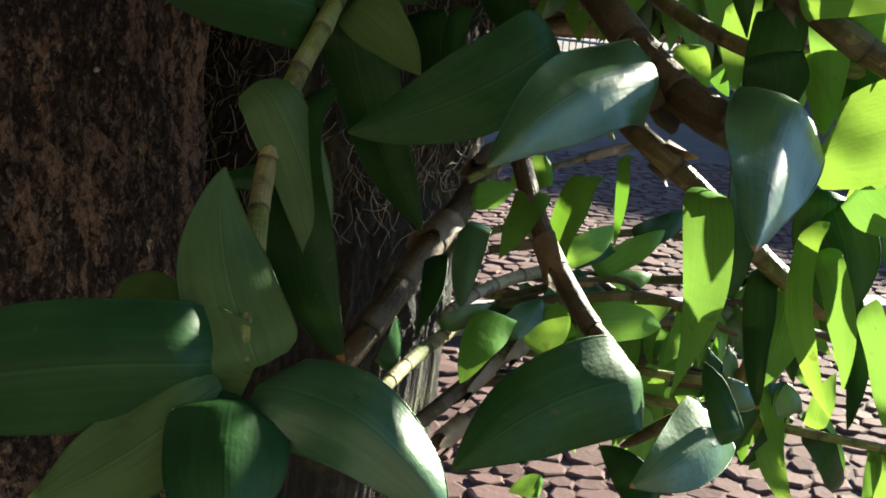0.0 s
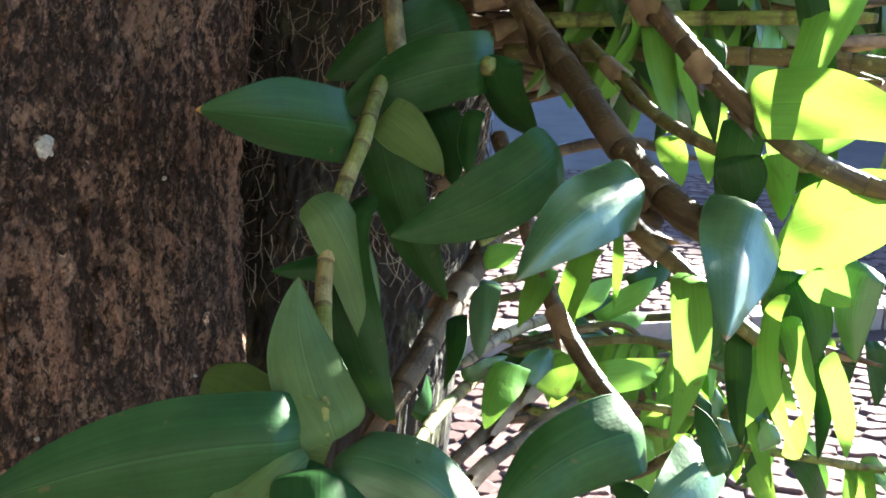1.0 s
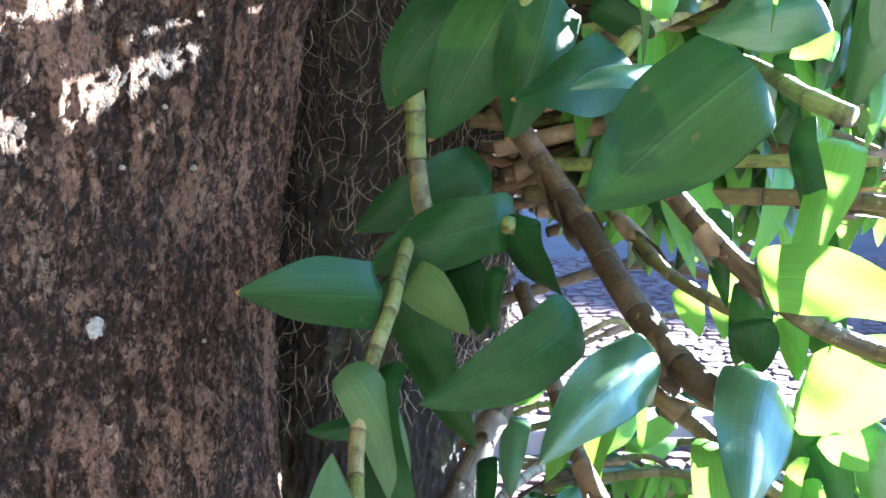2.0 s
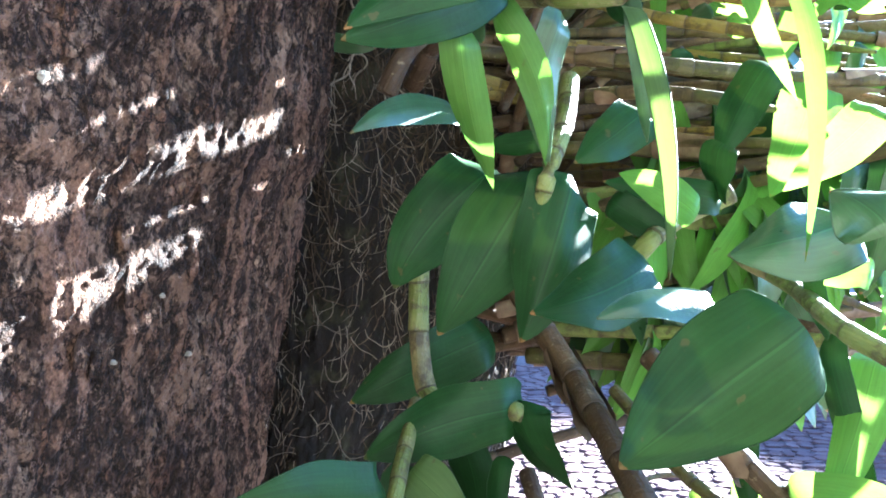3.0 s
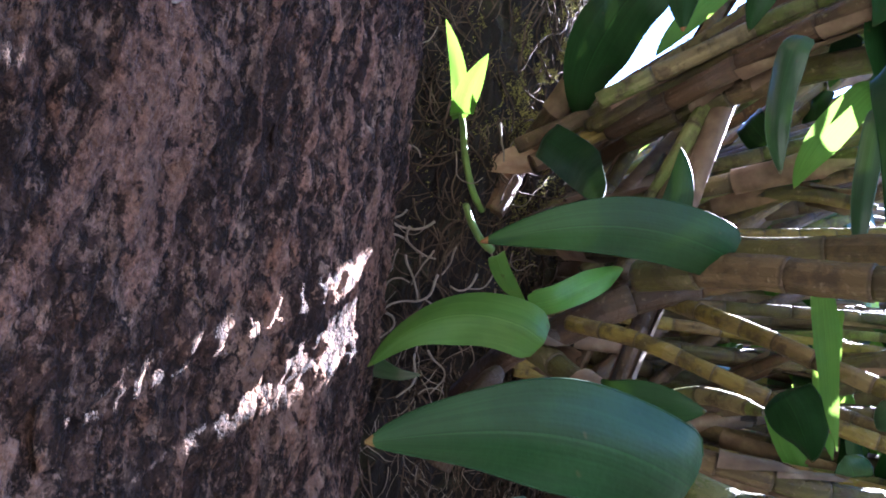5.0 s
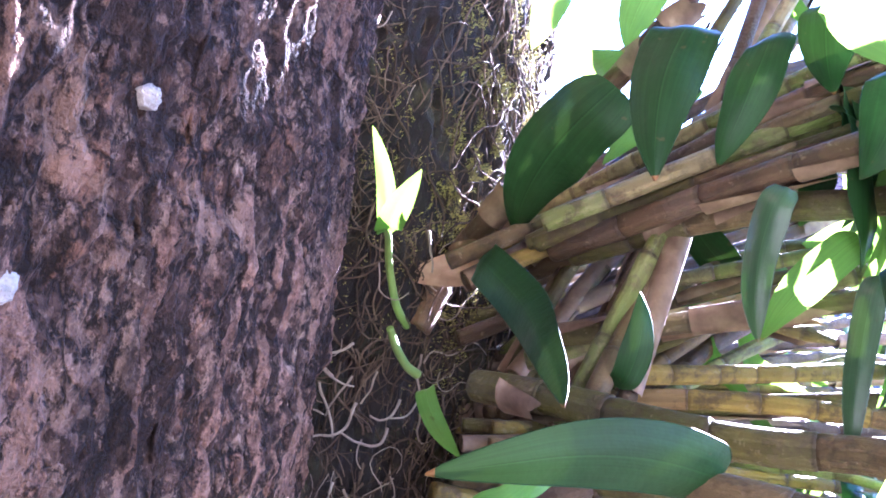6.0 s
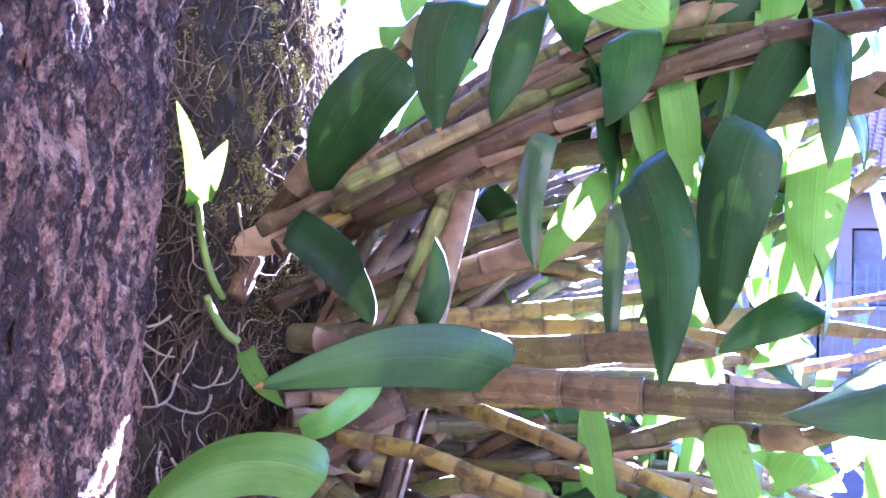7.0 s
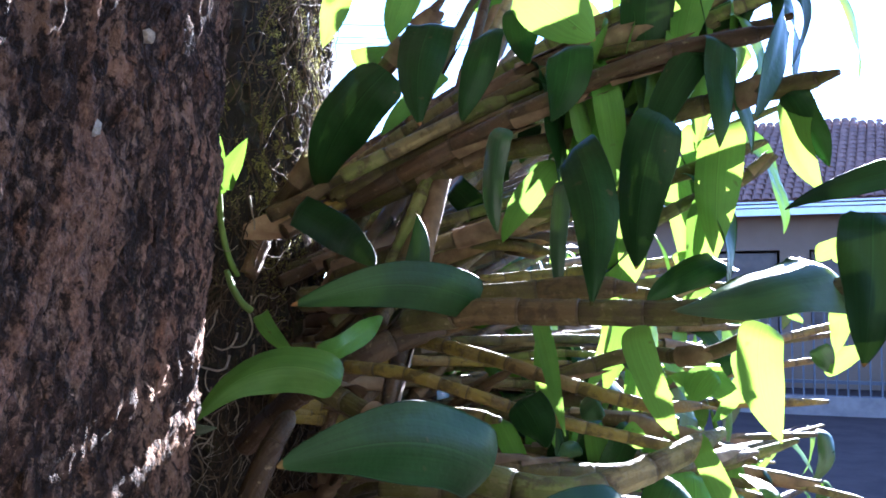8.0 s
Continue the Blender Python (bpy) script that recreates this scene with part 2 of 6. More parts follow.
# Rooted, mossy bark, near black: the shade of the cleft is in its colour.
m, nt, bs = material("bark_rooted_shaded")
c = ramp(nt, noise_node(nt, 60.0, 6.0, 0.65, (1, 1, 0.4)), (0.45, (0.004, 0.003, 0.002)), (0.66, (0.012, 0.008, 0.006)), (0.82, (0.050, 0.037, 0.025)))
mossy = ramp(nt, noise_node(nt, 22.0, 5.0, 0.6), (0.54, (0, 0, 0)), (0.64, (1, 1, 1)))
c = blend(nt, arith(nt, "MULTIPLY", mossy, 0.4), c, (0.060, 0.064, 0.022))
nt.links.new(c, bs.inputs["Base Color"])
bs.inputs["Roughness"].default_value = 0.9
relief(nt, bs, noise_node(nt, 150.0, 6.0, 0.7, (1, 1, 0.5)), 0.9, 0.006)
BARK_ROOTED_SHADED = m


def plain_material(name, low, high, scale, rough=0.7, bump=0.3, island=0.0, depth=0.002):
    mm, t, b = material(name)
    cc = blend(t, ramp(t, noise_node(t, scale, 5.0, 0.6), (0.3, (0, 0, 0)), (0.7, (1, 1, 1))), low, high)
    if island:
        g = t.nodes.new("ShaderNodeNewGeometry")
        cc = blend(t, arith(t, "MULTIPLY", g.outputs["Random Per Island"], island), cc, tuple(0.45 * v for v in low))
    t.links.new(cc, b.inputs["Base Color"])
    b.inputs["Roughness"].default_value = rough
    b.inputs["Specular IOR Level"].default_value = 0.5 if rough < 0.8 else 0.2
    if bump:
        relief(t, b, noise_node(t, scale * 5, 4.0), bump, depth)
    return mm


ROOT = plain_material("root_velvety", (0.040, 0.028, 0.018), (0.165, 0.125, 0.083), 60.0, 0.95, 0.3, 0.85, 0.0008)
ROOT_LIVE = plain_material("root_pale", (0.13, 0.105, 0.075), (0.34, 0.295, 0.225), 60.0, 0.7, 0.3, 0.4, 0.0008)
MOSS = plain_material("moss", (0.17, 0.165, 0.04), (0.36, 0.34, 0.10), 80.0, 0.9, 0.4, 0.5)
LICHEN = plain_material("lichen_crust", (0.15, 0.14, 0.115), (0.33, 0.31, 0.26), 420.0, 0.9, 0.6)
SHOOT = plain_material("shoot_fresh_green", (0.085, 0.16, 0.028), (0.14, 0.24, 0.045), 60.0, 0.5, 0.2, 0.0, 0.0006)
DRY_LEAF = plain_material("leaf_dry", (0.22, 0.13, 0.07), (0.40, 0.28, 0.17), 60.0, 0.75, 0.4)
PLASTER = plain_material("plaster_wall", (0.135, 0.092, 0.066), (0.170, 0.118, 0.086), 1.2, 0.85, 0.2, 0.0, 0.01)
FASCIA = plain_material("fascia_white_paint", (0.66, 0.72, 0.74), (0.78, 0.82, 0.83), 3.0, 0.5, 0.0)
WOOD_DARK = plain_material("window_dark_wood", (0.06, 0.045, 0.04), (0.10, 0.075, 0.06), 8.0, 0.6, 0.2)
IRON = plain_material("iron_paint", (0.045, 0.05, 0.07), (0.075, 0.08, 0.10), 6.0, 0.45, 0.1)
GROUT = plain_material("earth_joint", (0.045, 0.029, 0.026), (0.072, 0.047, 0.042), 3.0, 0.95, 0.5, 0.0, 0.01)
SKY_BLOCK = plain_material("sky_block_dark", (0.055, 0.050, 0.042), (0.11, 0.10, 0.082), 2.5, 0.9, 0.4, 0.0, 0.01)
KERB = plain_material("kerb_concrete", (0.13, 0.115, 0.115), (0.21, 0.185, 0.18), 6.0, 0.9, 0.4, 0.0, 0.004)

m, nt, bs = material("paving_stone")
info = nt.nodes.new("ShaderNodeObjectInfo")
geo = nt.nodes.new("ShaderNodeNewGeometry")
rnd = arith(nt, "FRACT", arith(nt, "ADD", info.outputs["Random"], geo.outputs["Random Per Island"]))
c = ramp(nt, rnd, (0.0, (0.062, 0.033, 0.030)), (0.5, (0.082, 0.045, 0.041)), (1.0, (0.105, 0.060, 0.054)))
c = blend(nt, arith(nt, "MULTIPLY", noise_node(nt, 30.0, 5.0), 0.5), c, (0.060, 0.037, 0.034))
nt.links.new(c, bs.inputs["Base Color"])
bs.inputs["Roughness"].default_value = 0.85
relief(nt, bs, noise_node(nt, 60.0, 5.0), 0.5, 0.004)
bs.inputs["Specular IOR Level"].default_value = 0.12
STONE = m

m, nt, bs = material("roof_tile_clay")
info = nt.nodes.new("ShaderNodeObjectInfo")
geo = nt.nodes.new("ShaderNodeNewGeometry")
rnd = arith(nt, "FRACT", arith(nt, "ADD", info.outputs["Random"], geo.outputs["Random Per Island"]))
c = ramp(nt, rnd, (0.0, (0.20, 0.088, 0.058)), (0.6, (0.25, 0.112, 0.072)), (1.0, (0.31, 0.145, 0.094)))
c = blend(nt, arith(nt, "MULTIPLY", noise_node(nt, 5.0, 5.0), 0.5), c, (0.15, 0.09, 0.075))
nt.links.new(c, bs.inputs["Base Color"])
bs.inputs["Roughness"].default_value = 0.8
TILE = m


# ---- building helpers ----
def mesh_object(name, verts, faces, mat, smooth=True, uvs=None):
    me = bpy.data.meshes.new(name)
    me.from_pydata([tuple(v) for v in verts], [], faces)
    me.materials.append(mat)
    if smooth:
        me.polygons.foreach_set("use_smooth", [True] * len(me.polygons))
    if uvs is not None:
        layer = me.uv_layers.new(name="UVMap")
        loops = np.empty(len(me.loops), dtype=np.int32)
        me.loops.foreach_get("vertex_index", loops)
        layer.data.foreach_set("uv", np.asarray(uvs, dtype=np.float32)[loops].ravel())
    return new(name, me)


def under(ob, parent):
    """Hang ob, built in world space, under parent."""
    ob.parent = parent
    ob.matrix_parent_inverse = parent.matrix_basis.inverted()
    return ob


def thing(name, at, label, category, group="", kind=""):
    ob = new(name)
    ob.empty_display_size = 0.05
    ob.matrix_basis = Matrix.Translation(at)
    return tagged(ob, label, category, group, kind)


def part(name, bm, mat, parent, label=""):
    me = bpy.data.meshes.new(name)
    bm.to_mesh(me)
    bm.free()
    me.materials.append(mat)
    return tagged(under(new(name, me), parent), label)


def box_bm(size, m, bevel=0.0):
    bm = bmesh.new()
    bmesh.ops.create_cube(bm, size=1.0, matrix=Matrix.Diagonal((*size, 1)))
    if bevel:
        bmesh.ops.bevel(bm, geom=list(bm.edges), offset=bevel, segments=2, affect="EDGES", profile=0.7)
    bmesh.ops.transform(bm, matrix=m, verts=bm.verts)
    return bm


def glide(points, per=8):
    """A smooth line through the points (Catmull-Rom)."""
    p = [Vector(q) for q in points]
    p = [2 * p[0] - p[1], *p, 2 * p[-1] - p[-2]]
    out = []
    for a, b, c, d in zip(p, p[1:], p[2:], p[3:]):
        for k in range(per):
            s = k / per
            out.append(0.5 * (2 * b + (c - a) * s + (2 * a - 5 * b + 4 * c - d) * s * s + (3 * b - a - 3 * c + d) * s ** 3))
    return out + [p[-2]]


def tube(path, radii, sides, verts, faces, caps=True, wobble=0.0, rng=None):
    """Adds a round tube along path to verts and faces."""
    start = len(verts)
    up = Vector((0.13, 0.31, 0.94))
    for k, (c, r) in enumerate(zip(path, radii)):
        tangent = (path[min(k + 1, len(path) - 1)] - path[max(k - 1, 0)]).normalized()
        side = tangent.cross(up)
        side = side.normalized() if side.length > 1e-4 else Vector((1, 0, 0))
        over = side.cross(tangent)
        for s in range(sides):
            a = 2 * math.pi * s / sides
            rr = r * (1 + (wobble * rng.uniform(-1, 1) if wobble else 0))
            verts.append(c + side * (math.cos(a) * rr) + over * (math.sin(a) * rr))
    for k in range(len(path) - 1):
        for s in range(sides):
            a, b = start + k * sides + s, start + k * sides + (s + 1) % sides
            faces.append((a, b, b + sides, a + sides))
    if caps:
        faces.append(tuple(start + s for s in reversed(range(sides))))
        faces.append(tuple(start + (len(path) - 1) * sides + s for s in range(sides)))


# where the plant shades the trunk: a raster across the sun's rays
ACROSS = SUNWARD.cross(Vector((0, 0, 1))).normalized()
ABOVE = ACROSS.cross(SUNWARD)
SHADED = set()
# sunny places on the trunk: degrees round it, height, and half sizes
SUN_PATCHES = (
    (-34.5, 1.376, 2.4, 0.034), (-29.3, 1.388, 2.2, 0.030), (-25.0, 1.328, 3.2, 0.030), (-30.0, 1.322, 3.6, 0.015), (-36.7, 1.425, 1.9, 0.009),
    (-33.0, 1.475, 2.0, 0.009), (-36.0, 1.515, 1.2, 0.013), (-39.0, 1.537, 1.6, 0.009), (-38.4, 1.496, 1.6, 0.006),
    (-18.0, 1.416, 5.0, 0.015), (-13.0, 1.449, 8.0, 0.017), (-8.0, 1.394, 5.5, 0.009), (-16.0, 1.545, 11.0, 0.026),
)


def raster(p):
    return int(p.dot(ACROSS) // 0.007), int(p.dot(ABOVE) // 0.007)


def cast(points):
    for p in points:
        SHADED.add(raster(p))


def falls_on_trunk(p):
    """Where the shadow of p meets the trunk: degrees round it and height, or None."""
    flat, z = Vector((SUNWARD.x, SUNWARD.y)), p.z - 0.25
    k = flat.length_squared
    for _ in range(3):
        cx, cy = along_axis(CENTRES, z)
        d = Vector((p.x - cx, p.y - cy))
        b = d.dot(flat) / k
        disc = b * b - (d.length_squared - trunk_radius(z) ** 2) / k
        if disc <= 0 or b < 0:
            return None
        way = b - math.sqrt(disc)
        z = p.z - SUNWARD.z * way
    q = d - flat * way
    return math.degrees(math.atan2(q.y, q.x)), z


def sunny_patch(p, slack=1.0):
    """Does p stand in the light of one of the sunny places?"""
    at = falls_on_trunk(p)
    return at is not None and any(((at[0] - a) / (da * slack)) ** 2 + ((at[1] - z) / (dz * slack)) ** 2 < 1 for a, z, da, dz in SUN_PATCHES)


rng = random.Random(11)
CANE_LABEL = {
    "green": "green jointed orchid cane growing from the tree trunk",
    "olive": "olive jointed orchid cane with faded papery sheaths",
    "yellow": "thin yellowish orchid cane with ringed joints",
    "brown": "old brown orchid cane with dry papery sheaths",
    "pale": "thin bleached orchid cane near the trunk base",
}


def cane(kind, radius, *points, joints=1.0):
    """One jointed cane: an Empty at its foot, a stem of overlapping internodes, a few torn sheaths. Leaves are hung on it later."""
    path = glide(points, 10)
    ob = thing("orchid_cane", path[0], CANE_LABEL[kind], "orchid", "canes of the orchid")
    cast(path)
    joint, walked = radius * joints * rng.uniform(3.6, 5.0), 0.0
    cuts = [0]
    for k in range(1, len(path)):
        walked += (path[k] - path[k - 1]).length
        if walked > joint:
            cuts.append(k)
            walked, joint = 0.0, radius * joints * rng.uniform(3.4, 5.4)
    if cuts[-1] < len(path) - 2:
        cuts.append(len(path) - 1)
    for a, b in zip(cuts, cuts[1:]):
        seg, rad, verts, faces = [], [], [], []
        for f, g in ((0.0, 0.95), (0.05, 0.98), (0.35, 1.0), (0.7, 1.01), (0.93, 1.045), (0.985, 1.05), (1.01, 0.97)):
            pos = f * (b - a)
            i = min(int(pos), b - a - 1)
            seg.append(path[a + i].lerp(path[a + i + 1], pos - i))
            taper = 1.0 - 0.22 * (a + pos) / len(path) - 0.62 * max(0.0, (a + pos) / len(path) - 0.88) / 0.12
            rad.append(radius * g * taper * (1 + rng.uniform(-0.03, 0.03)))
        tube(seg, rad, 12, verts, faces)
        under(mesh_object("internode", verts, faces, CANE[kind], True, [(k % 12 / 12, (0.0, 0.05, 0.35, 0.7, 0.93, 0.985, 1.0)[k // 12]) for k in range(84)]), ob)
    # torn, papery sheaths that stand off the stem at some joints
    for k in cuts[1:-1]:
        if kind in ("brown", "olive") and rng.random() < 0.30:
            a = path[max(k - 4, 0)]
            b = path[min(k + 1, len(path) - 1)]
            sheath_piece(a, b, radius * rng.uniform(1.10, 1.25), rng.uniform(0, 6.28), ob)
    return ob


def sheath_piece(a, b, r, turn, parent):
    axis = (b - a)
    if axis.length < 1e-4:
        return
    t = axis.normalized()
    side = t.cross(Vector((0.2, 0.3, 0.93))).normalized()
    over = side.cross(t)
    verts, faces = [], []
    n, rows = 9, 6
    for i in range(rows):
        f = i / (rows - 1)
        for j in range(n):
            ang = turn + (j / (n - 1) - 0.5) * (4.2 - 1.6 * f)
            rr = r * (1 + 0.22 * f * f * (1 + 0.5 * math.sin(3 * ang + turn))) + 0.0006
            ragged = 0.18 * math.sin(5 * ang + 2 * turn) * f
            verts.append(a + axis * (f * (1 + ragged)) + side * (math.cos(ang) * rr) + over * (math.sin(ang) * rr))
    for i in range(rows - 1):
        for j in range(n - 1):
            q = i * n + j
            faces.append((q, q + 1, q + n + 1, q + n))
    under(tagged(mesh_object("sheath", verts, faces, SHEATH), "dry papery sheath"), parent)


LEAF_LABEL = {"thin": "thin yellow-green leaf with light through it", "glossy": "waxy green leaf with a bright sheen", "pale": "pale dull-green leaf", "plain": "", "dark": "", "mid": "fresh mid-green leaf"}


def leaf(stem, kind, base, tip, width, normal, arch, fold, sway=None, hook=0.10, twist=None):
    """A strap-shaped leaf: clasping base, keeled middle, parallel edges, blunt tip, with a thickened margin."""
    base, tip, nrm = Vector(base), Vector(tip), Vector(normal)
    axis = tip - base
    length = axis.length
    t0 = axis / length
    nrm = (nrm - t0 * nrm.dot(t0)).normalized()
    side0 = t0.cross(nrm)
    twist = rng.uniform(-42, 42) if twist is None else twist
    sway = rng.uniform(-0.09, 0.09) if sway is None else sway
    ripple, phase = rng.uniform(0.06, 0.20), rng.uniform(0, 6.28)
    wave, uneven = rng.uniform(-0.012, 0.012), rng.uniform(0.01, 0.035)
    rows, cols = 24, 9
    verts, faces, uvs = [], [], []
    peak = rng.uniform(0.22, 0.34)
    blunt, taper = rng.uniform(0.76, 0.92), rng.uniform(1.85, 2.4)
    fold, nod = fold * rng.uniform(1.2, 1.8), rng.uniform(0.0, 0.07)
    for i in range(rows):
        s = (i / (rows - 1)) ** 1.15
        hump = 4 * s * (1 - s)
        centre = base + axis * s + nrm * (arch * length * hump) + side0 * (sway * length * hump)
        drop = max(0.0, 1 - s / 0.13)
        centre -= nrm * (hook * length * drop * drop - wave * length * math.sin(9 * s + phase) * hump)
        tail = max(0.0, (s - 0.68) / 0.32)
        centre -= nrm * (nod * length * tail * tail)
        slope = t0 - nrm * (nod * 2 * tail / 0.32) + nrm * (arch * 4 * (1 - 2 * s) + 2 * hook * drop / 0.13) + side0 * (sway * 4 * (1 - 2 * s))
        tan = slope.normalized()
        ang = radians(twist) * (s - 0.3)
        nn = (nrm * math.cos(ang) + side0 * math.sin(ang))
        nn = (nn - tan * nn.dot(tan)).normalized()
        ss = tan.cross(nn)
        if s < peak:
            w = (0.90 + 0.10 * math.sin(0.5 * math.pi * s / peak)) * (0.70 + 0.30 * math.sqrt(min(1.0, s / 0.04)))
        else:
            w = max(0.0, 1 - ((s - peak) / (1 - peak)) ** taper) ** blunt
        w = max(w, 0.02) * width * 0.5 * (1 + uneven * math.sin(12 * s + 2 * phase))
        for j in range(cols):
            u = 2 * j / (cols - 1) - 1
            lift = fold * abs(u) ** 1.12 * w * 1.2 + ripple * w * math.sin(8 * s + phase + 2.2 * u) * abs(u) ** 1.5
            lift -= 0.05 * w * (1 - min(1, abs(u) * 5)) * (1 - s)
            verts.append(centre + ss * (u * w) + nn * lift)
            uvs.append((j / (cols - 1), s))
    for i in range(rows - 1):
        for j in range(cols - 1):
            q = i * cols + j
            faces.append((q, q + 1, q + cols + 1, q + cols))
    # margin: a fine bead round the edge of the thick leaves
    ring = [] if kind in ("thin", "mid") else [i * cols for i in range(rows)] + [(rows - 1) * cols + j for j in range(1, cols - 1)] + [i * cols + cols - 1 for i in reversed(range(rows))]
    bead = 0.0003
    start = len(verts)
    for k, q in enumerate(ring):
        p = verts[q]
        along = (verts[ring[min(k + 1, len(ring) - 1)]] - verts[ring[max(k - 1, 0)]])
        along = along.normalized() if along.length > 1e-7 else t0
        out = along.cross(nrm)
        out = out.normalized() if out.length > 1e-5 else side0
        for d in (nrm * bead, out * bead, nrm * -bead, out * -bead):
            verts.append(p + d)
            uvs.append(uvs[q])
    for k in range(len(ring) - 1):
        for s in range(4):
            a, b = start + 4 * k + s, start + 4 * k + (s + 1) % 4
            faces.append((a, b, b + 4, a + 4))
    cast(verts[:rows * cols])
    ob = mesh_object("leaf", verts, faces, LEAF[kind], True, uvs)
    return tagged(under(ob, stem), LEAF_LABEL[kind])


# ---- ground ----
ground_verts, ground_faces = [], []
ring_r = [0.0, 1.5, 3, 5, 8, 12, 20, 40, 90, 250, 900, 3000]
seg = 48
ground_verts.append((0, 3, -0.012))
for r in ring_r[1:]:
    for k in range(seg):
        a = 2 * math.pi * k / seg
        ground_verts.append((r * math.cos(a), 3 + r * math.sin(a), -0.012 + (0.006 * noise.noise((r, a, 0.3)) if r < 20 else 0)))
for k in range(seg):
    ground_faces.append((0, 1 + k, 1 + (k + 1) % seg))
for i in range(len(ring_r) - 2):
    for k in range(seg):
        a, b = 1 + i * seg + k, 1 + i * seg + (k + 1) % seg
        ground_faces.append((a, a + seg, b + seg, b))
ground = tagged(mesh_object("ground", ground_verts, ground_faces, GROUT), "trodden reddish earth between paving stones", "ground", kind="structure")

# plain dark wall, unseen, added behind the path to hold back skylight
wall_bm = bmesh.new()
bmesh.ops.create_cube(wall_bm, size=1.0, matrix=Matrix.Translation((-2.0, -2.6, 3.4)) @ Matrix.Diagonal((11.0, 0.25, 7.0, 1)))
bmesh.ops.bevel(wall_bm, geom=wall_bm.edges[:], offset=0.02, segments=2, affect="EDGES")
wall_data = bpy.data.meshes.new("wall_south")
wall_bm.to_mesh(wall_data)
wall_data.materials.append(SKY_BLOCK)
tagged(new("wall_south", wall_data), "plain dark unseen wall, added to hold back skylight", "wall", kind="structure")

# ---- tree ----
CENTRES = ((0.0, -0.60, 0.44), (0.9, -0.580, 0.44), (1.15, -0.564, 0.44), (1.25, -0.546, 0.44), (1.38, -0.515, 0.44), (1.5, -0.434, 0.44), (1.6, -0.377, 0.44), (1.75, -0.350, 0.445), (2.2, -0.34, 0.45), (3.4, -0.31, 0.50))
GIRTH = ((0.0, 0.44), (0.9, 0.418), (1.2, 0.402), (1.4, 0.392), (1.5, 0.333), (1.6, 0.284), (1.75, 0.268), (2.2, 0.26), (3.4, 0.22))
LOBE = ((0.0, -0.25, 0.88), (0.83, -0.170, 0.88), (1.2, -0.131, 0.88), (1.6, -0.120, 0.88), (1.8, -0.114, 0.89), (2.4, -0.05, 0.91), (3.4, 0.10, 0.96))


def along_axis(table, z):
    zs = [r[0] for r in table]
    return float(np.interp(z, zs, [r[1] for r in table])), float(np.interp(z, zs, [r[2] for r in table]))


def trunk_radius(z):
    return float(np.interp(z, [g[0] for g in GIRTH], [g[1] for g in GIRTH])) + 0.12 * math.exp(-max(z, 0) / 0.2)


def lobe_radius(z):
    return 0.188 + 0.10 * math.exp(-z / 0.22) - 0.012 * max(0, z - 1.9)


def bark_height(x, a, z):
    """Wandering reddish ridges, vertical plates split by fissures, cross cracks and crumbling scales: (height, ridge)."""
    s = 0.4 * a
    s += 0.012 * noise.noise((s * 18, z * 9, 1.7 + x))
    n = noise.noise((s * 26 + z * 4, z * 4.5, x))
    ridge = max(0.0, 1 - abs(n) * 13) * min(1.0, max(0.0, 0.75 + 2.5 * noise.noise((s * 10, z * 14, x + 40))))
    p = noise.noise((s * 45, z * 15, x + 5))
    q = noise.noise((s * 95, z * 46, x + 12))
    across = noise.noise((s * 24, z * 62, x + 30))
    crack = max(0.0, 1 - abs(p) * 5.0) ** 1.5 + 0.3 * max(0.0, 1 - abs(q) * 4.0)
    crack += 0.6 * max(0.0, 1 - abs(across) * 8.0) * (1.0 if noise.noise((s * 12, z * 12, x + 50)) > 0.1 else 0.0)
    crumb = noise.fractal((s * 105, z * 60, x + 9), 0.30, 2.1, 4)
    turn = 0.02 * noise.noise((s * 14, z * 14, x + 60))
    burl = noise.fractal(((s + turn) * 34, (z - turn) * 26, x + 70), 0.55, 2.0, 3)
    h = 0.0034 * burl + 0.0020 * ridge - 0.0014 * min(crack, 1.5) * (1 - 0.7 * ridge) + 0.0021 * crumb + 0.008 * noise.noise((a * 3, z * 2.2, x + 3))
    return h, ridge


def column(name, table, radius, angles, heights, seed, mat, parent, label, rough=1.0):
    verts, faces, ridges = [], [], []
    around = len(angles)
    for z in heights:
        cx, cy = along_axis(table, z)
        for a in angles:
            ca, sa = math.cos(a), math.sin(a)
            h, ridge = bark_height(seed, a, z)
            r = radius(z) + rough * h
            verts.append((cx + r * ca, cy + r * sa, z))
            ridges.append(ridge ** 0.6)
    n = len(heights)
    for i in range(n - 1):
        for k in range(around):
            p, q = i * around + k, i * around + (k + 1) % around
            faces.append((p, q, q + around, p + around))
    faces.append(tuple((n - 1) * around + k for k in range(around)))
    ob = mesh_object(name, verts, faces, mat)
    ob.data.attributes.new("ridge", "FLOAT", "POINT").data.foreach_set("value", ridges)
    return tagged(under(ob, parent), label)


def angles_between(low, high, step, rest):
    """Fine steps over the weathered side, coarse ones round the back (degrees)."""
    fine = list(np.radians(np.arange(low, high, step)))
    return fine + list(np.radians(np.linspace(high, low + 360, rest, endpoint=False)))


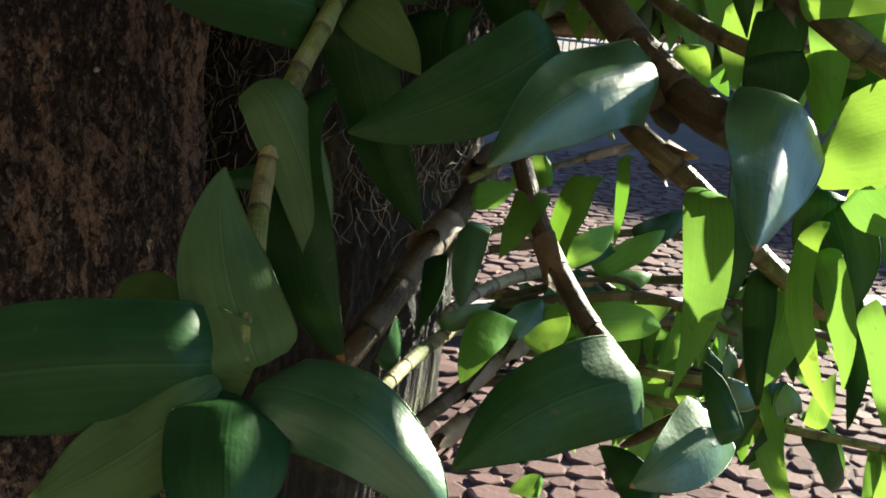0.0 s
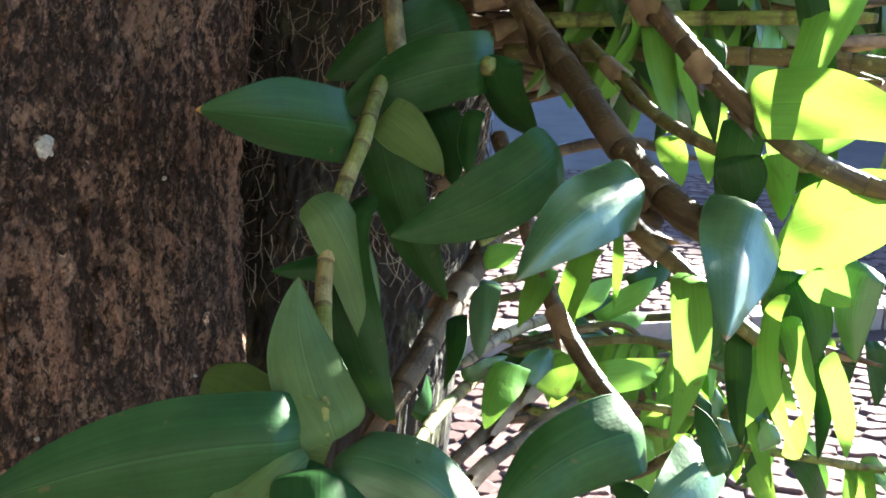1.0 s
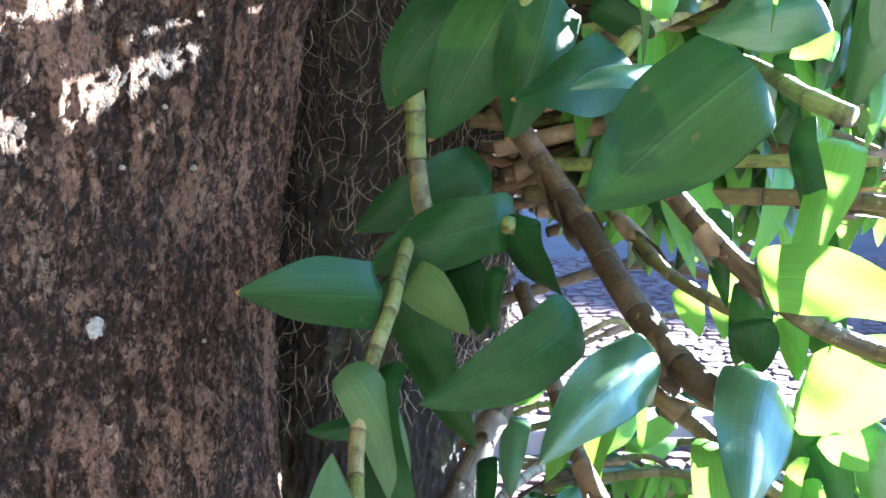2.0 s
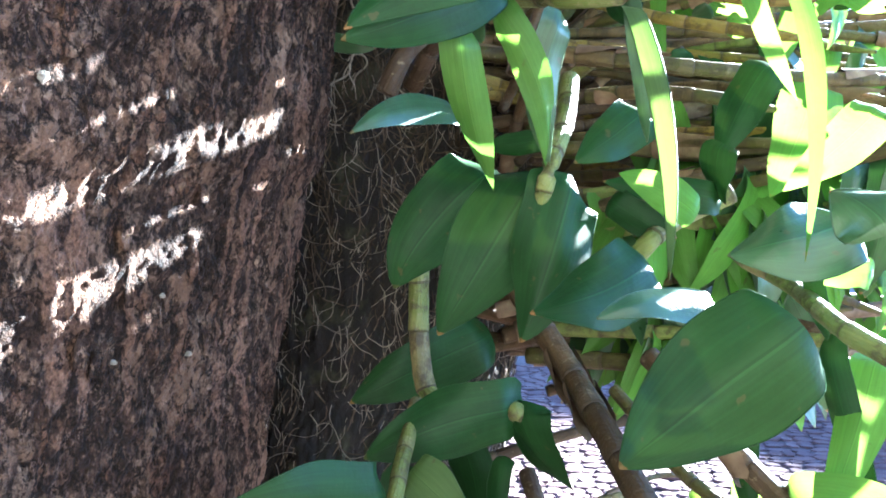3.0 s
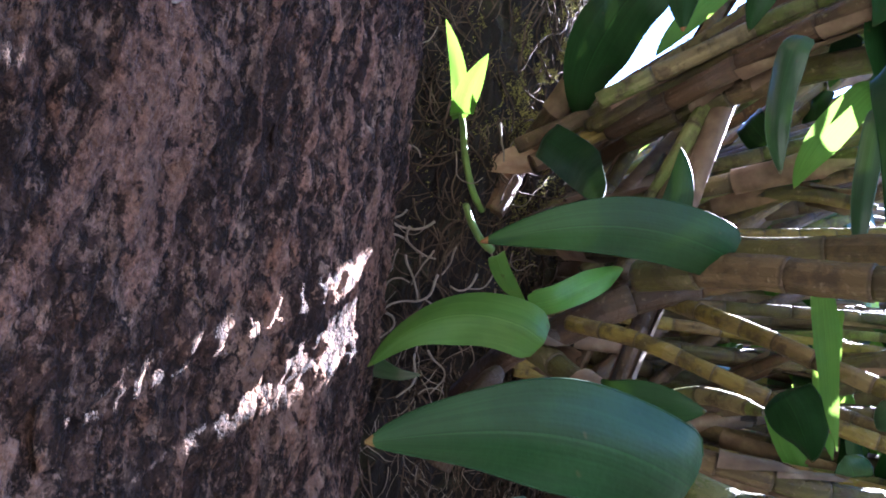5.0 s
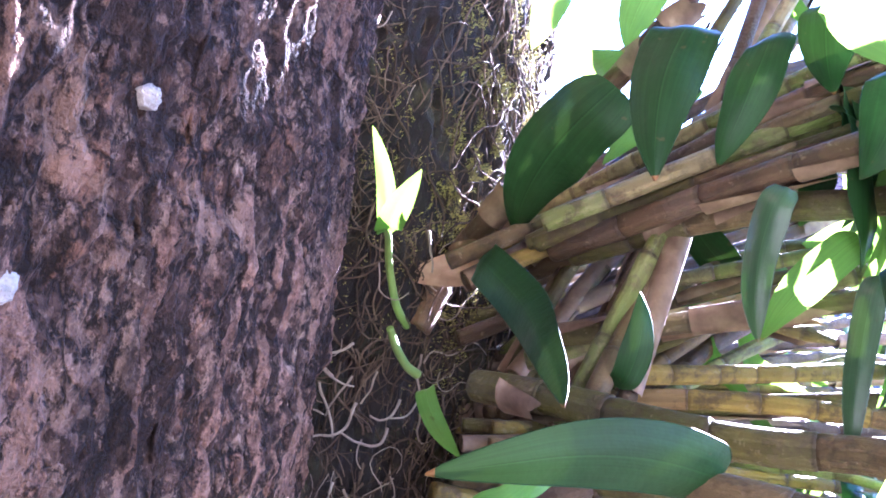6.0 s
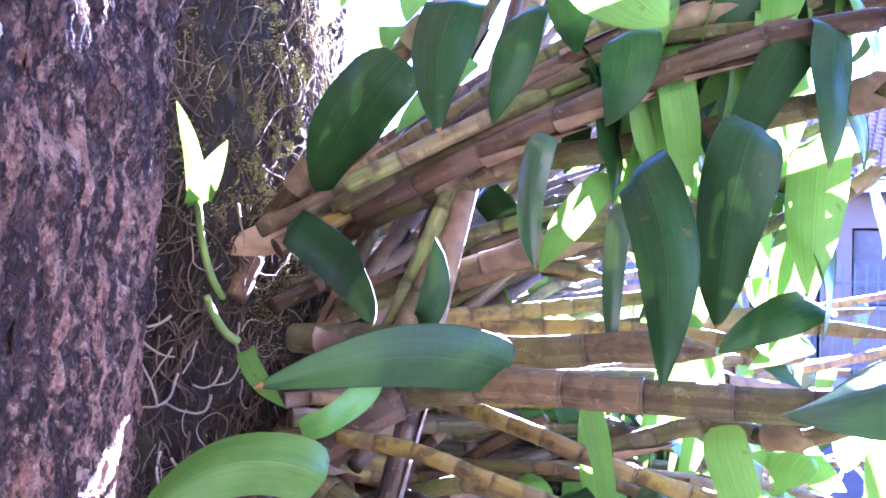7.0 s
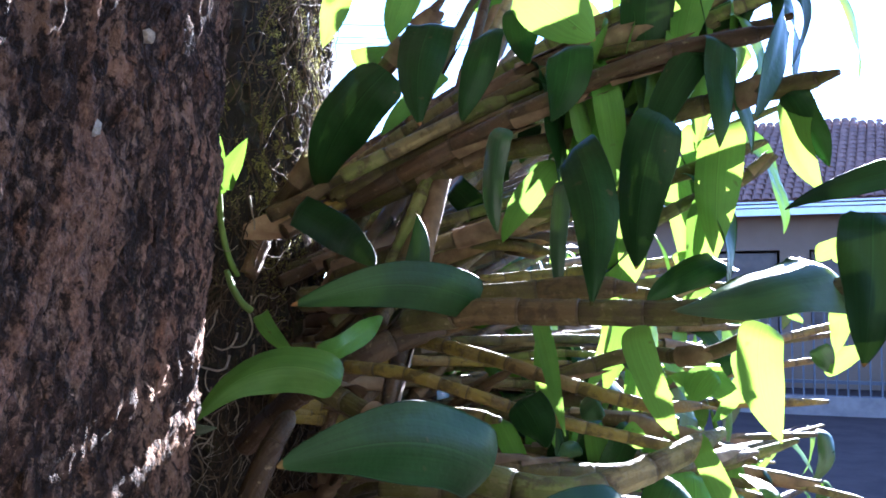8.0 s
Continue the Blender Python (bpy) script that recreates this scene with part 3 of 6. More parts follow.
tree = thing("tree", (-0.40, 0.44, 0.0), "large rough-barked tree trunk overgrown with orchid canes", "tree")
low_rows = [-0.05, 0.0, 0.08, 0.18, 0.3, 0.45, 0.6, 0.72]
high_rows = [2.0, 2.1, 2.3, 2.6, 3.0, 3.4]
column("trunk", CENTRES, trunk_radius, angles_between(-75, 35, 0.21, 60), low_rows + list(np.arange(0.82, 1.95, 0.0022)) + high_rows, 2.0, BARK, tree, "reddish-brown bark in vertical plates and cracks")
column("second_stem", LOBE, lobe_radius, angles_between(-165, 30, 0.8, 40), low_rows + list(np.arange(0.82, 1.95, 0.004)) + high_rows, 7.0, BARK_ROOTED_SHADED, tree, "shaded stem matted with thin roots and moss", 1.5)

# limbs and crown, high above the path, unseen and added to block skylight
crown_rng = random.Random(14)
CROWN_LEAF = LEAF["plain"]
limb_tips = []
for k, (az, rise, reach) in enumerate(((20, 50, 1.9), (75, 62, 1.6), (120, 40, 2.4), (165, 20, 3.4), (205, 18, 3.6), (245, 20, 3.4), (290, 30, 2.8), (345, 70, 1.7))):
    foot = Vector((-0.30, 0.50, 3.25)) if k % 2 else Vector((0.08, 0.95, 3.25))
    way = Vector((math.sin(radians(az)) * math.cos(radians(rise)), math.cos(radians(az)) * math.cos(radians(rise)), math.sin(radians(rise))))
    pts = glide([foot, foot + way * 0.4 * reach + Vector((0, 0, 0.15)), foot + way * 0.75 * reach, foot + way * reach + Vector((0, 0, 0.25))], 6)
    verts, faces = [], []
    tube(pts, [0.13 * (1 - 0.75 * i / len(pts)) for i in range(len(pts))], 12, verts, faces)
    under(mesh_object("limb", verts, faces, BARK), tree)
    limb_tips += pts[6:]
verts, faces, uvs = [], [], []
for _ in range(22000):
    c = crown_rng.choice(limb_tips) + Vector((crown_rng.gauss(0, 0.55), crown_rng.gauss(0, 0.55), crown_rng.gauss(0.35, 0.38)))
    if c.z < (3.75 if c.x > 0.3 else 2.9):
        continue
    d = Vector((crown_rng.gauss(0, 1), crown_rng.gauss(0, 1), crown_rng.gauss(-0.3, 0.5))).normalized()
    w = d.cross(Vector((crown_rng.gauss(0, 0.4), crown_rng.gauss(0, 0.4), 1))).normalized()
    size = crown_rng.uniform(0.09, 0.17)
    b = len(verts)
    verts += [c, c + d * 0.5 * size + w * 0.24 * size, c + d * size - Vector((0, 0, 0.1 * size)), c + d * 0.5 * size - w * 0.24 * size]
    uvs += [(0.5, 0), (0.9, 0.5), (0.5, 0.9), (0.1, 0.5)]
    faces += [(b, b + 1, b + 2), (b, b + 2, b + 3)]
tagged(under(mesh_object("crown", verts, faces, CROWN_LEAF, False, uvs), tree), "spreading crown of many green leaves, unseen, added to block skylight", kind="stuff")

ca = cane("green", 0.0051, (-0.030, 0.410, 1.240), (-0.035, 0.351, 1.218), (-0.037, 0.315, 1.203), (-0.045, 0.287, 1.179), (-0.050, 0.256, 1.145), (-0.043, 0.206, 1.117), (-0.040, 0.186, 1.104), (-0.038, 0.178, 1.093))
leaf(ca, "plain", (-0.035, 0.312, 1.210), (-0.112, 0.258, 1.226), 0.0416, (0.56, -0.83, -0.07), 0.06, -0.19)
leaf(ca, "plain", (-0.042, 0.287, 1.179), (-0.014, 0.234, 1.069), 0.0347, (-0.46, -0.84, 0.29), 0.05, -0.095)
leaf(ca, "pale", (-0.054, 0.267, 1.183), (-0.026, 0.252, 1.097), 0.0293, (0.56, -0.77, 0.31), 0.03, -0.196)
leaf(ca, "pale", (-0.032, 0.174, 1.095), (-0.056, 0.217, 1.155), 0.0366, (0.26, -0.72, 0.64), -0.02, -0.112)
leaf(ca, "plain", (-0.041, 0.168, 1.095), (-0.175, 0.130, 1.081), 0.0446, (0.23, -0.92, 0.32), 0.06, -0.19, sway=.06)
leaf(ca, "glossy", (-0.032, 0.167, 1.092), (0.039, 0.147, 1.056), 0.0369, (0.26, -0.54, 0.80), 0.08, -0.266, sway=-.10)
leaf(ca, "plain", (-0.037, 0.161, 1.091), (-0.027, 0.119, 1.056), 0.0411, (0.21, -0.59, 0.78), 0.1, -0.19)
leaf(ca, "plain", (-0.043, 0.166, 1.088), (-0.046, 0.134, 1.038), 0.0256, (-0.31, -0.79, 0.53), 0.05, -0.095)
leaf(ca, "pale", (-0.043, 0.172, 1.091), (-0.116, 0.243, 1.088), 0.0402, (-0.64, -0.64, 0.43), 0.12, -0.056)
leaf(ca, "pale", (-0.044, 0.166, 1.090), (-0.105, 0.137, 1.054), 0.0349, (0.08, -0.84, 0.53), 0.1, -0.112)
leaf(ca, "plain", (-0.038, 0.317, 1.139), (-0.091, 0.312, 1.126), 0.0159, (-0.07, -0.82, 0.57), 0.05, -0.19)
leaf(ca, "pale", (-0.031, 0.350, 1.215), (0.008, 0.330, 1.182), 0.0295, (-0.31, -0.93, 0.19), 0.02, -0.084)
leaf(ca, "plain", (-0.033, 0.359, 1.208), (0.011, 0.365, 1.088), 0.0415, (-0.22, -0.97, -0.13), -0.03, -0.152)
cb = cane("green", 0.0080, (-0.036, 0.459, 1.351), (-0.033, 0.463, 1.314), (-0.031, 0.456, 1.265), (-0.019, 0.441, 1.233), (0.029, 0.394, 1.241), (0.038, 0.384, 1.237))
leaf(cb, "plain", (0.022, 0.490, 1.271), (-0.084, 0.476, 1.221), 0.0462, (0.10, -0.99, 0.07), 0.08, -0.114)
leaf(cb, "plain", (0.039, 0.385, 1.244), (-0.062, 0.384, 1.209), 0.0433, (-0.02, -0.99, 0.10), 0.08, -0.114)
leaf(cb, "plain", (0.035, 0.385, 1.246), (0.070, 0.379, 1.194), 0.0405, (-0.62, -0.72, -0.32), 0.08, -0.114)
leaf(cb, "plain", (0.000, 0.422, 1.210), (0.013, 0.407, 1.158), 0.0287, (-0.31, -0.93, 0.20), 0.03, -0.095)
leaf(cb, "plain", (0.027, 0.376, 1.216), (0.025, 0.358, 1.175), 0.0153, (-0.47, -0.80, 0.38), 0.02, -0.095)
cc = cane("brown", 0.0096, (0.010, 0.565, 1.366), (0.041, 0.496, 1.305), (0.070, 0.450, 1.262), (0.087, 0.376, 1.236), (0.099, 0.313, 1.215), (0.115, 0.265, 1.194), (0.134, 0.228, 1.181), (0.170, 0.228, 1.169))
leaf(cc, "plain", (0.074, 0.287, 1.207), (-0.016, 0.262, 1.163), 0.0394, (0.18, -0.97, 0.18), 0.06, -0.152)
leaf(cc, "glossy", (0.112, 0.233, 1.199), (0.044, 0.167, 1.174), 0.0346, (0.46, -0.69, 0.56), 0.06, -0.285)
leaf(cc, "glossy", (0.160, 0.233, 1.195), (0.124, 0.148, 1.158), 0.0389, (0.33, -0.49, 0.80), 0.08, -0.247, sway=.05)
leaf(cc, "thin", (0.163, 0.240, 1.184), (0.131, 0.227, 1.179), 0.0286, (0.17, -0.72, 0.68), 0.04, -0.07)
leaf(cc, "thin", (0.175, 0.247, 1.174), (0.238, 0.237, 1.205), 0.0429, (-0.39, -0.76, 0.52), 0.05, -0.112)
leaf(cc, "plain", (0.191, 0.262, 1.153), (0.198, 0.247, 1.100), 0.0278, (-0.32, -0.92, 0.23), 0.04, -0.114)
leaf(cc, "thin", (0.208, 0.282, 1.147), (0.242, 0.281, 1.142), 0.0248, (-0.01, -1.00, 0.09), 0.04, -0.084)
leaf(cc, "glossy", (0.222, 0.244, 1.160), (0.216, 0.230, 1.114), 0.0198, (-0.49, -0.81, 0.31), 0.05, -0.152)
leaf(cc, "plain", (0.150, 0.246, 1.102), (0.144, 0.246, 1.172), 0.0228, (0.70, -0.71, 0.06), 0.02, -0.038)
leaf(cc, "thin", (0.180, 0.236, 1.135), (0.188, 0.210, 1.084), 0.0128, (-0.69, -0.69, 0.23), 0.06, -0.14)
cd = cane("olive", 0.0043, (0.096, 0.390, 1.256), (0.113, 0.358, 1.238), (0.131, 0.325, 1.219), (0.164, 0.294, 1.204), (0.189, 0.285, 1.202), (0.219, 0.286, 1.199))
leaf(cd, "dark", (0.165, 0.288, 1.231), (0.155, 0.280, 1.180), 0.0228, (-0.57, -0.78, 0.24), 0.05, -0.112)
leaf(cd, "thin", (0.179, 0.280, 1.239), (0.186, 0.270, 1.174), 0.0167, (-0.45, -0.89, 0.09), 0.06, -0.084)
leaf(cd, "plain", (0.195, 0.288, 1.218), (0.213, 0.281, 1.169), 0.0212, (-0.66, -0.73, -0.14), 0.06, -0.114)
leaf(cd, "thin", (0.178, 0.279, 1.209), (0.184, 0.269, 1.175), 0.0119, (-0.47, -0.87, 0.16), 0.06, -0.084)
leaf(cd, "thin", (0.144, 0.360, 1.204), (0.154, 0.352, 1.174), 0.0173, (-0.22, -0.95, 0.21), 0.05, -0.07)
leaf(cd, "thin", (0.156, 0.316, 1.230), (0.155, 0.303, 1.187), 0.0183, (-0.56, -0.79, 0.26), 0.05, -0.112)
ck = cane("brown", 0.0064, (0.103, 0.323, 1.291), (0.121, 0.299, 1.274), (0.136, 0.273, 1.254), (0.155, 0.259, 1.235), (0.178, 0.244, 1.216), (0.208, 0.242, 1.202), (0.237, 0.231, 1.196))
leaf(ck, "thin", (0.152, 0.249, 1.236), (0.215, 0.187, 1.230), 0.0349, (-0.60, -0.65, 0.47), 0.05, -0.084)
leaf(ck, "thin", (0.201, 0.268, 1.307), (0.166, 0.238, 1.232), 0.0249, (-0.49, -0.71, 0.51), 0.05, -0.112)
leaf(ck, "plain", (0.175, 0.268, 1.312), (0.204, 0.262, 1.202), 0.0158, (-0.72, -0.68, -0.15), 0.08, -0.114)
leaf(ck, "thin", (0.180, 0.245, 1.219), (0.208, 0.247, 1.223), 0.0178, (0.07, -1.00, -0.06), 0.05, -0.084)
leaf(ck, "plain", (0.143, 0.287, 1.266), (0.147, 0.274, 1.213), 0.0158, (-0.62, -0.77, 0.15), 0.05, -0.114)
leaf(ck, "dark", (0.159, 0.273, 1.208), (0.162, 0.266, 1.179), 0.0243, (-0.42, -0.89, 0.17), 0.05, -0.084)
ce = cane("olive", 0.0056, (0.103, 0.308, 1.175), (0.114, 0.273, 1.165), (0.134, 0.264, 1.150), (0.162, 0.261, 1.125), (0.199, 0.275, 1.098), (0.245, 0.301, 1.079))
leaf(ce, "thin", (0.128, 0.230, 1.160), (0.115, 0.186, 1.089), 0.0185, (-0.44, -0.73, 0.53), 0.03, -0.084, sway=-.08, twist=60)
leaf(ce, "thin", (0.191, 0.287, 1.102), (0.184, 0.280, 1.049), 0.0238, (-0.43, -0.89, 0.17), 0.03, -0.084)
leaf(ce, "plain", (0.198, 0.287, 1.103), (0.199, 0.281, 1.053), 0.0167, (-0.57, -0.81, 0.08), 0.03, -0.114)
leaf(ce, "thin", (0.175, 0.237, 1.146), (0.183, 0.204, 1.075), 0.0113, (-0.72, -0.66, 0.23), 0.06, -0.084)
leaf(ce, "dark", (0.190, 0.259, 1.148), (0.201, 0.245, 1.103), 0.0264, (-0.43, -0.89, 0.18), 0.05, -0.112)
leaf(ce, "plain", (0.171, 0.268, 1.113), (0.172, 0.249, 1.054), 0.0140, (-0.60, -0.76, 0.24), 0.03, -0.095)
leaf(ce, "thin", (0.217, 0.266, 1.101), (0.229, 0.249, 1.049), 0.0134, (-0.66, -0.75, 0.09), 0.05, -0.07)
leaf(ce, "plain", (0.218, 0.286, 1.099), (0.222, 0.267, 1.038), 0.0117, (-0.73, -0.66, 0.17), 0.04, -0.095)
leaf(ce, "thin", (0.192, 0.242, 1.160), (0.207, 0.227, 1.144), 0.0215, (-0.60, -0.77, 0.19), 0.04, -0.084)
cf = cane("brown", 0.0061, (0.044, 0.417, 1.192), (0.056, 0.376, 1.162), (0.068, 0.339, 1.127), (0.080, 0.305, 1.102), (0.100, 0.276, 1.076), (0.117, 0.257, 1.064))
leaf(cf, "plain", (0.121, 0.233, 1.073), (0.039, 0.191, 1.047), 0.0425, (0.24, -0.80, 0.55), 0.05, -0.152)
# Lighter kind: the sun on these half-lit leaves is partly in their colour.
leaf(cf, "mid", (0.071, 0.334, 1.129), (0.054, 0.303, 1.099), 0.0189, (-0.23, -0.60, 0.76), 0.04, -0.095)
leaf(cf, "mid", (0.101, 0.348, 1.137), (0.085, 0.308, 1.080), 0.0196, (-0.58, -0.59, 0.57), 0.06, -0.114)
leaf(cf, "mid", (0.119, 0.361, 1.144), (0.117, 0.345, 1.095), 0.0078, (-0.61, -0.75, 0.26), 0.04, -0.076)
leaf(cf, "thin", (0.080, 0.347, 1.135), (0.060, 0.353, 1.123), 0.0184, (-0.41, -0.89, 0.22), 0.05, -0.07)
leaf(cf, "thin", (0.103, 0.295, 1.071), (0.142, 0.315, 1.063), 0.0203, (0.47, -0.86, 0.18), 0.07, -0.084)
leaf(cf, "thin", (0.123, 0.325, 1.064), (0.152, 0.337, 1.066), 0.0148, (0.37, -0.92, 0.14), 0.06, -0.084)
cg = cane("brown", 0.0105, (0.059, 0.615, 1.090), (0.038, 0.525, 1.072), (0.013, 0.464, 1.049), (-0.005, 0.416, 1.032), (-0.020, 0.380, 1.017), (-0.043, 0.350, 0.990))
leaf(cg, "plain", (0.018, 0.436, 1.058), (0.011, 0.381, 1.019), 0.0166, (-0.36, -0.51, 0.78), 0.04, -0.076)
leaf(cg, "glossy", (0.047, 0.501, 1.062), (0.038, 0.462, 1.007), 0.0226, (-0.06, -0.81, 0.59), 0.04, -0.095)
leaf(cg, "thin", (0.040, 0.506, 1.077), (0.072, 0.510, 1.087), 0.0209, (0.09, -0.99, 0.11), 0.04, -0.07)
ch = cane("green", 0.0050, (0.060, 0.482, 1.001), (0.030, 0.419, 1.006), (0.002, 0.355, 1.004), (-0.017, 0.308, 0.990))
leaf(ch, "thin", (0.065, 0.426, 1.024), (0.041, 0.374, 0.995), 0.0278, (0.02, -0.49, 0.87), 0.06, -0.084)
leaf(ch, "glossy", (0.026, 0.411, 1.013), (0.058, 0.426, 1.025), 0.0153, (0.41, -0.91, 0.05), 0.04, -0.095)
leaf(ch, "plain", (-0.005, 0.356, 1.008), (-0.000, 0.366, 1.037), 0.0147, (0.68, -0.72, 0.13), 0.04, -0.076)
ci = cane("brown", 0.0058, (0.106, 0.481, 0.995), (0.054, 0.413, 0.982), (0.019, 0.366, 0.970), (-0.013, 0.338, 0.951))
leaf(ci, "thin", (0.095, 0.465, 1.011), (0.118, 0.442, 1.003), 0.0243, (-0.61, -0.71, 0.35), 0.06, -0.084)
leaf(ci, "thin", (0.086, 0.419, 0.999), (0.110, 0.427, 1.021), 0.0212, (0.10, -0.97, 0.23), 0.06, -0.084)
leaf(ci, "glossy", (0.072, 0.439, 0.997), (0.095, 0.467, 1.017), 0.0239, (0.38, -0.72, 0.58), 0.06, -0.114)
leaf(ci, "plain", (0.052, 0.462, 1.004), (0.096, 0.463, 1.005), 0.0170, (0.03, -1.00, 0.06), 0.05, -0.095)
leaf(ci, "thin", (0.114, 0.483, 0.999), (0.074, 0.483, 1.004), 0.0158, (0.08, -0.75, 0.65), 0.05, -0.07)
cj = cane("brown", 0.0054, (0.114, 0.454, 0.976), (0.073, 0.409, 0.969), (0.035, 0.364, 0.963), (0.007, 0.337, 0.946))
leaf(cj, "plain", (0.143, 0.286, 0.974), (0.118, 0.313, 0.993), 0.0217, (-0.09, -0.63, 0.77), 0.06, -0.114)
leaf(cj, "thin", (0.091, 0.322, 0.959), (0.072, 0.320, 0.955), 0.0129, (-0.08, -0.72, 0.68), 0.05, -0.07)
cl = cane("pale", 0.0052, (0.101, 0.549, 1.010), (0.073, 0.527, 1.008), (0.048, 0.503, 1.003), (0.024, 0.478, 0.993))
leaf(cl, "thin", (0.110, 0.477, 1.046), (0.150, 0.504, 1.064), 0.0224, (0.47, -0.84, 0.26), 0.06, -0.084)
leaf(cl, "thin", (0.140, 0.532, 1.019), (0.193, 0.544, 1.052), 0.0209, (0.11, -0.98, 0.18), 0.06, -0.084)
leaf(cl, "thin", (0.147, 0.583, 0.981), (0.204, 0.609, 0.994), 0.0234, (0.31, -0.86, 0.41), 0.06, -0.084)
leaf(cl, "plain", (0.152, 0.539, 1.041), (0.122, 0.513, 1.026), 0.0158, (0.23, -0.65, 0.73), 0.06, -0.114)
leaf(cl, "plain", (0.171, 0.541, 1.046), (0.212, 0.569, 1.064), 0.0208, (0.38, -0.82, 0.42), 0.06, -0.114)
leaf(cl, "glossy", (0.143, 0.530, 1.013), (0.099, 0.503, 0.999), 0.0276, (0.14, -0.64, 0.76), 0.06, -0.114)
cm = cane("olive", 0.0043, (0.196, 0.330, 1.041), (0.186, 0.324, 1.023), (0.159, 0.319, 1.010), (0.134, 0.331, 0.983))
leaf(cm, "plain", (0.186, 0.324, 1.023), (0.173, 0.331, 1.047), 0.0130, (0.15, -0.92, 0.36), 0.05, -0.114)
leaf(cm, "glossy", (0.185, 0.325, 1.026), (0.184, 0.332, 1.049), 0.0098, (0.13, -0.94, 0.31), 0.05, -0.095)
leaf(cm, "thin", (0.171, 0.322, 1.017), (0.157, 0.323, 1.021), 0.0093, (0.10, -0.85, 0.51), 0.05, -0.07)
leaf(cm, "glossy", (0.177, 0.304, 1.026), (0.124, 0.254, 1.007), 0.0368, (0.35, -0.64, 0.68), 0.08, -0.152)
leaf(cm, "glossy", (0.212, 0.304, 1.023), (0.209, 0.309, 1.040), 0.0140, (0.09, -0.95, 0.31), 0.05, -0.095)
leaf(cm, "thin", (0.216, 0.284, 1.028), (0.225, 0.293, 1.055), 0.0119, (-0.05, -0.94, 0.33), 0.05, -0.07)
leaf(cm, "glossy", (0.192, 0.304, 1.025), (0.179, 0.308, 1.041), 0.0124, (0.21, -0.88, 0.43), 0.05, -0.095)
leaf(cm, "plain", (0.177, 0.281, 1.020), (0.166, 0.311, 1.048), 0.0158, (0.07, -0.67, 0.74), 0.05, -0.095)
da = cane("green", 0.0055, (0.062, 0.370, 1.448), (0.056, 0.338, 1.419), (0.045, 0.306, 1.392), (0.038, 0.314, 1.352), (0.034, 0.322, 1.314))
leaf(da, "plain", (0.018, 0.386, 1.395), (-0.045, 0.390, 1.318), 0.0531, (-0.17, -0.98, 0.09), 0.06, -0.152)
leaf(da, "plain", (0.040, 0.316, 1.392), (-0.013, 0.320, 1.301), 0.0531, (-0.15, -0.99, 0.05), 0.08, -0.152)
leaf(da, "plain", (0.060, 0.307, 1.391), (0.032, 0.291, 1.303), 0.0449, (0.18, -0.98, 0.12), 0.06, -0.266)
leaf(da, "mid", (-0.002, 0.259, 1.459), (0.016, 0.305, 1.381), 0.0205, (0.12, -0.87, -0.48), 0.04, -0.19, twist=75)
leaf(da, "mid", (0.014, 0.270, 1.469), (0.043, 0.296, 1.392), 0.0180, (0.01, -0.95, -0.32), 0.04, -0.19, sway=-.10, twist=-80)
leaf(da, "glossy", (0.050, 0.281, 1.469), (0.045, 0.296, 1.394), 0.0187, (0.31, -0.93, -0.22), 0.02, -0.228, sway=.12)
leaf(da, "plain", (0.105, 0.350, 1.429), (0.061, 0.327, 1.397), 0.0301, (0.16, -0.89, 0.42), 0.05, -0.114)
leaf(da, "plain", (0.043, 0.347, 1.410), (0.012, 0.367, 1.407), 0.0139, (-0.53, -0.84, 0.10), 0.05, -0.114)
db = cane("brown", 0.0083, (-0.060, 0.488, 1.450), (-0.047, 0.490, 1.479), (-0.029, 0.511, 1.500))
leaf(db, "glossy", (-0.000, 0.468, 1.434), (-0.069, 0.390, 1.419), 0.0250, (0.57, -0.61, 0.55), 0.05, -0.114)
leaf(db, "glossy", (-0.113, 0.529, 1.497), (-0.073, 0.530, 1.489), 0.0152, (-0.09, -0.85, -0.52), 0.03, -0.057)
dc = cane("green", 0.0060, (0.147, 0.328, 1.381), (0.120, 0.327, 1.368), (0.097, 0.305, 1.354), (0.084, 0.324, 1.328))
leaf(dc, "plain", (0.098, 0.285, 1.349), (0.034, 0.242, 1.327), 0.0387, (0.38, -0.80, 0.46), 0.06, -0.152)
leaf(dc, "glossy", (0.116, 0.224, 1.331), (0.057, 0.198, 1.332), 0.0186, (0.30, -0.65, 0.70), 0.05, -0.114)
leaf(dc, "plain", (0.137, 0.308, 1.378), (0.075, 0.317, 1.387), 0.0189, (-0.08, -0.93, 0.36), 0.06, -0.114)
leaf(dc, "thin", (0.118, 0.287, 1.370), (0.080, 0.297, 1.391), 0.0201, (-0.15, -0.97, 0.20), 0.05, -0.084)
leaf(dc, "dark", (0.134, 0.309, 1.407), (0.137, 0.308, 1.375), 0.0229, (-0.83, -0.56, -0.07), 0.05, -0.084)
leaf(dc, "plain", (0.078, 0.316, 1.377), (0.112, 0.306, 1.357), 0.0189, (-0.39, -0.90, -0.21), 0.06, -0.114)
dd = cane("green", 0.0048, (0.173, 0.195, 1.317), (0.160, 0.215, 1.326), (0.157, 0.266, 1.338), (0.141, 0.306, 1.349))
leaf(dd, "plain", (0.115, 0.135, 1.338), (0.058, 0.150, 1.285), 0.0466, (-0.27, -0.96, 0.01), 0.04, -0.19, hook=0.04)
leaf(dd, "glossy", (0.171, 0.228, 1.372), (0.115, 0.221, 1.357), 0.0379, (-0.04, -0.83, 0.56), 0.06, -0.19)
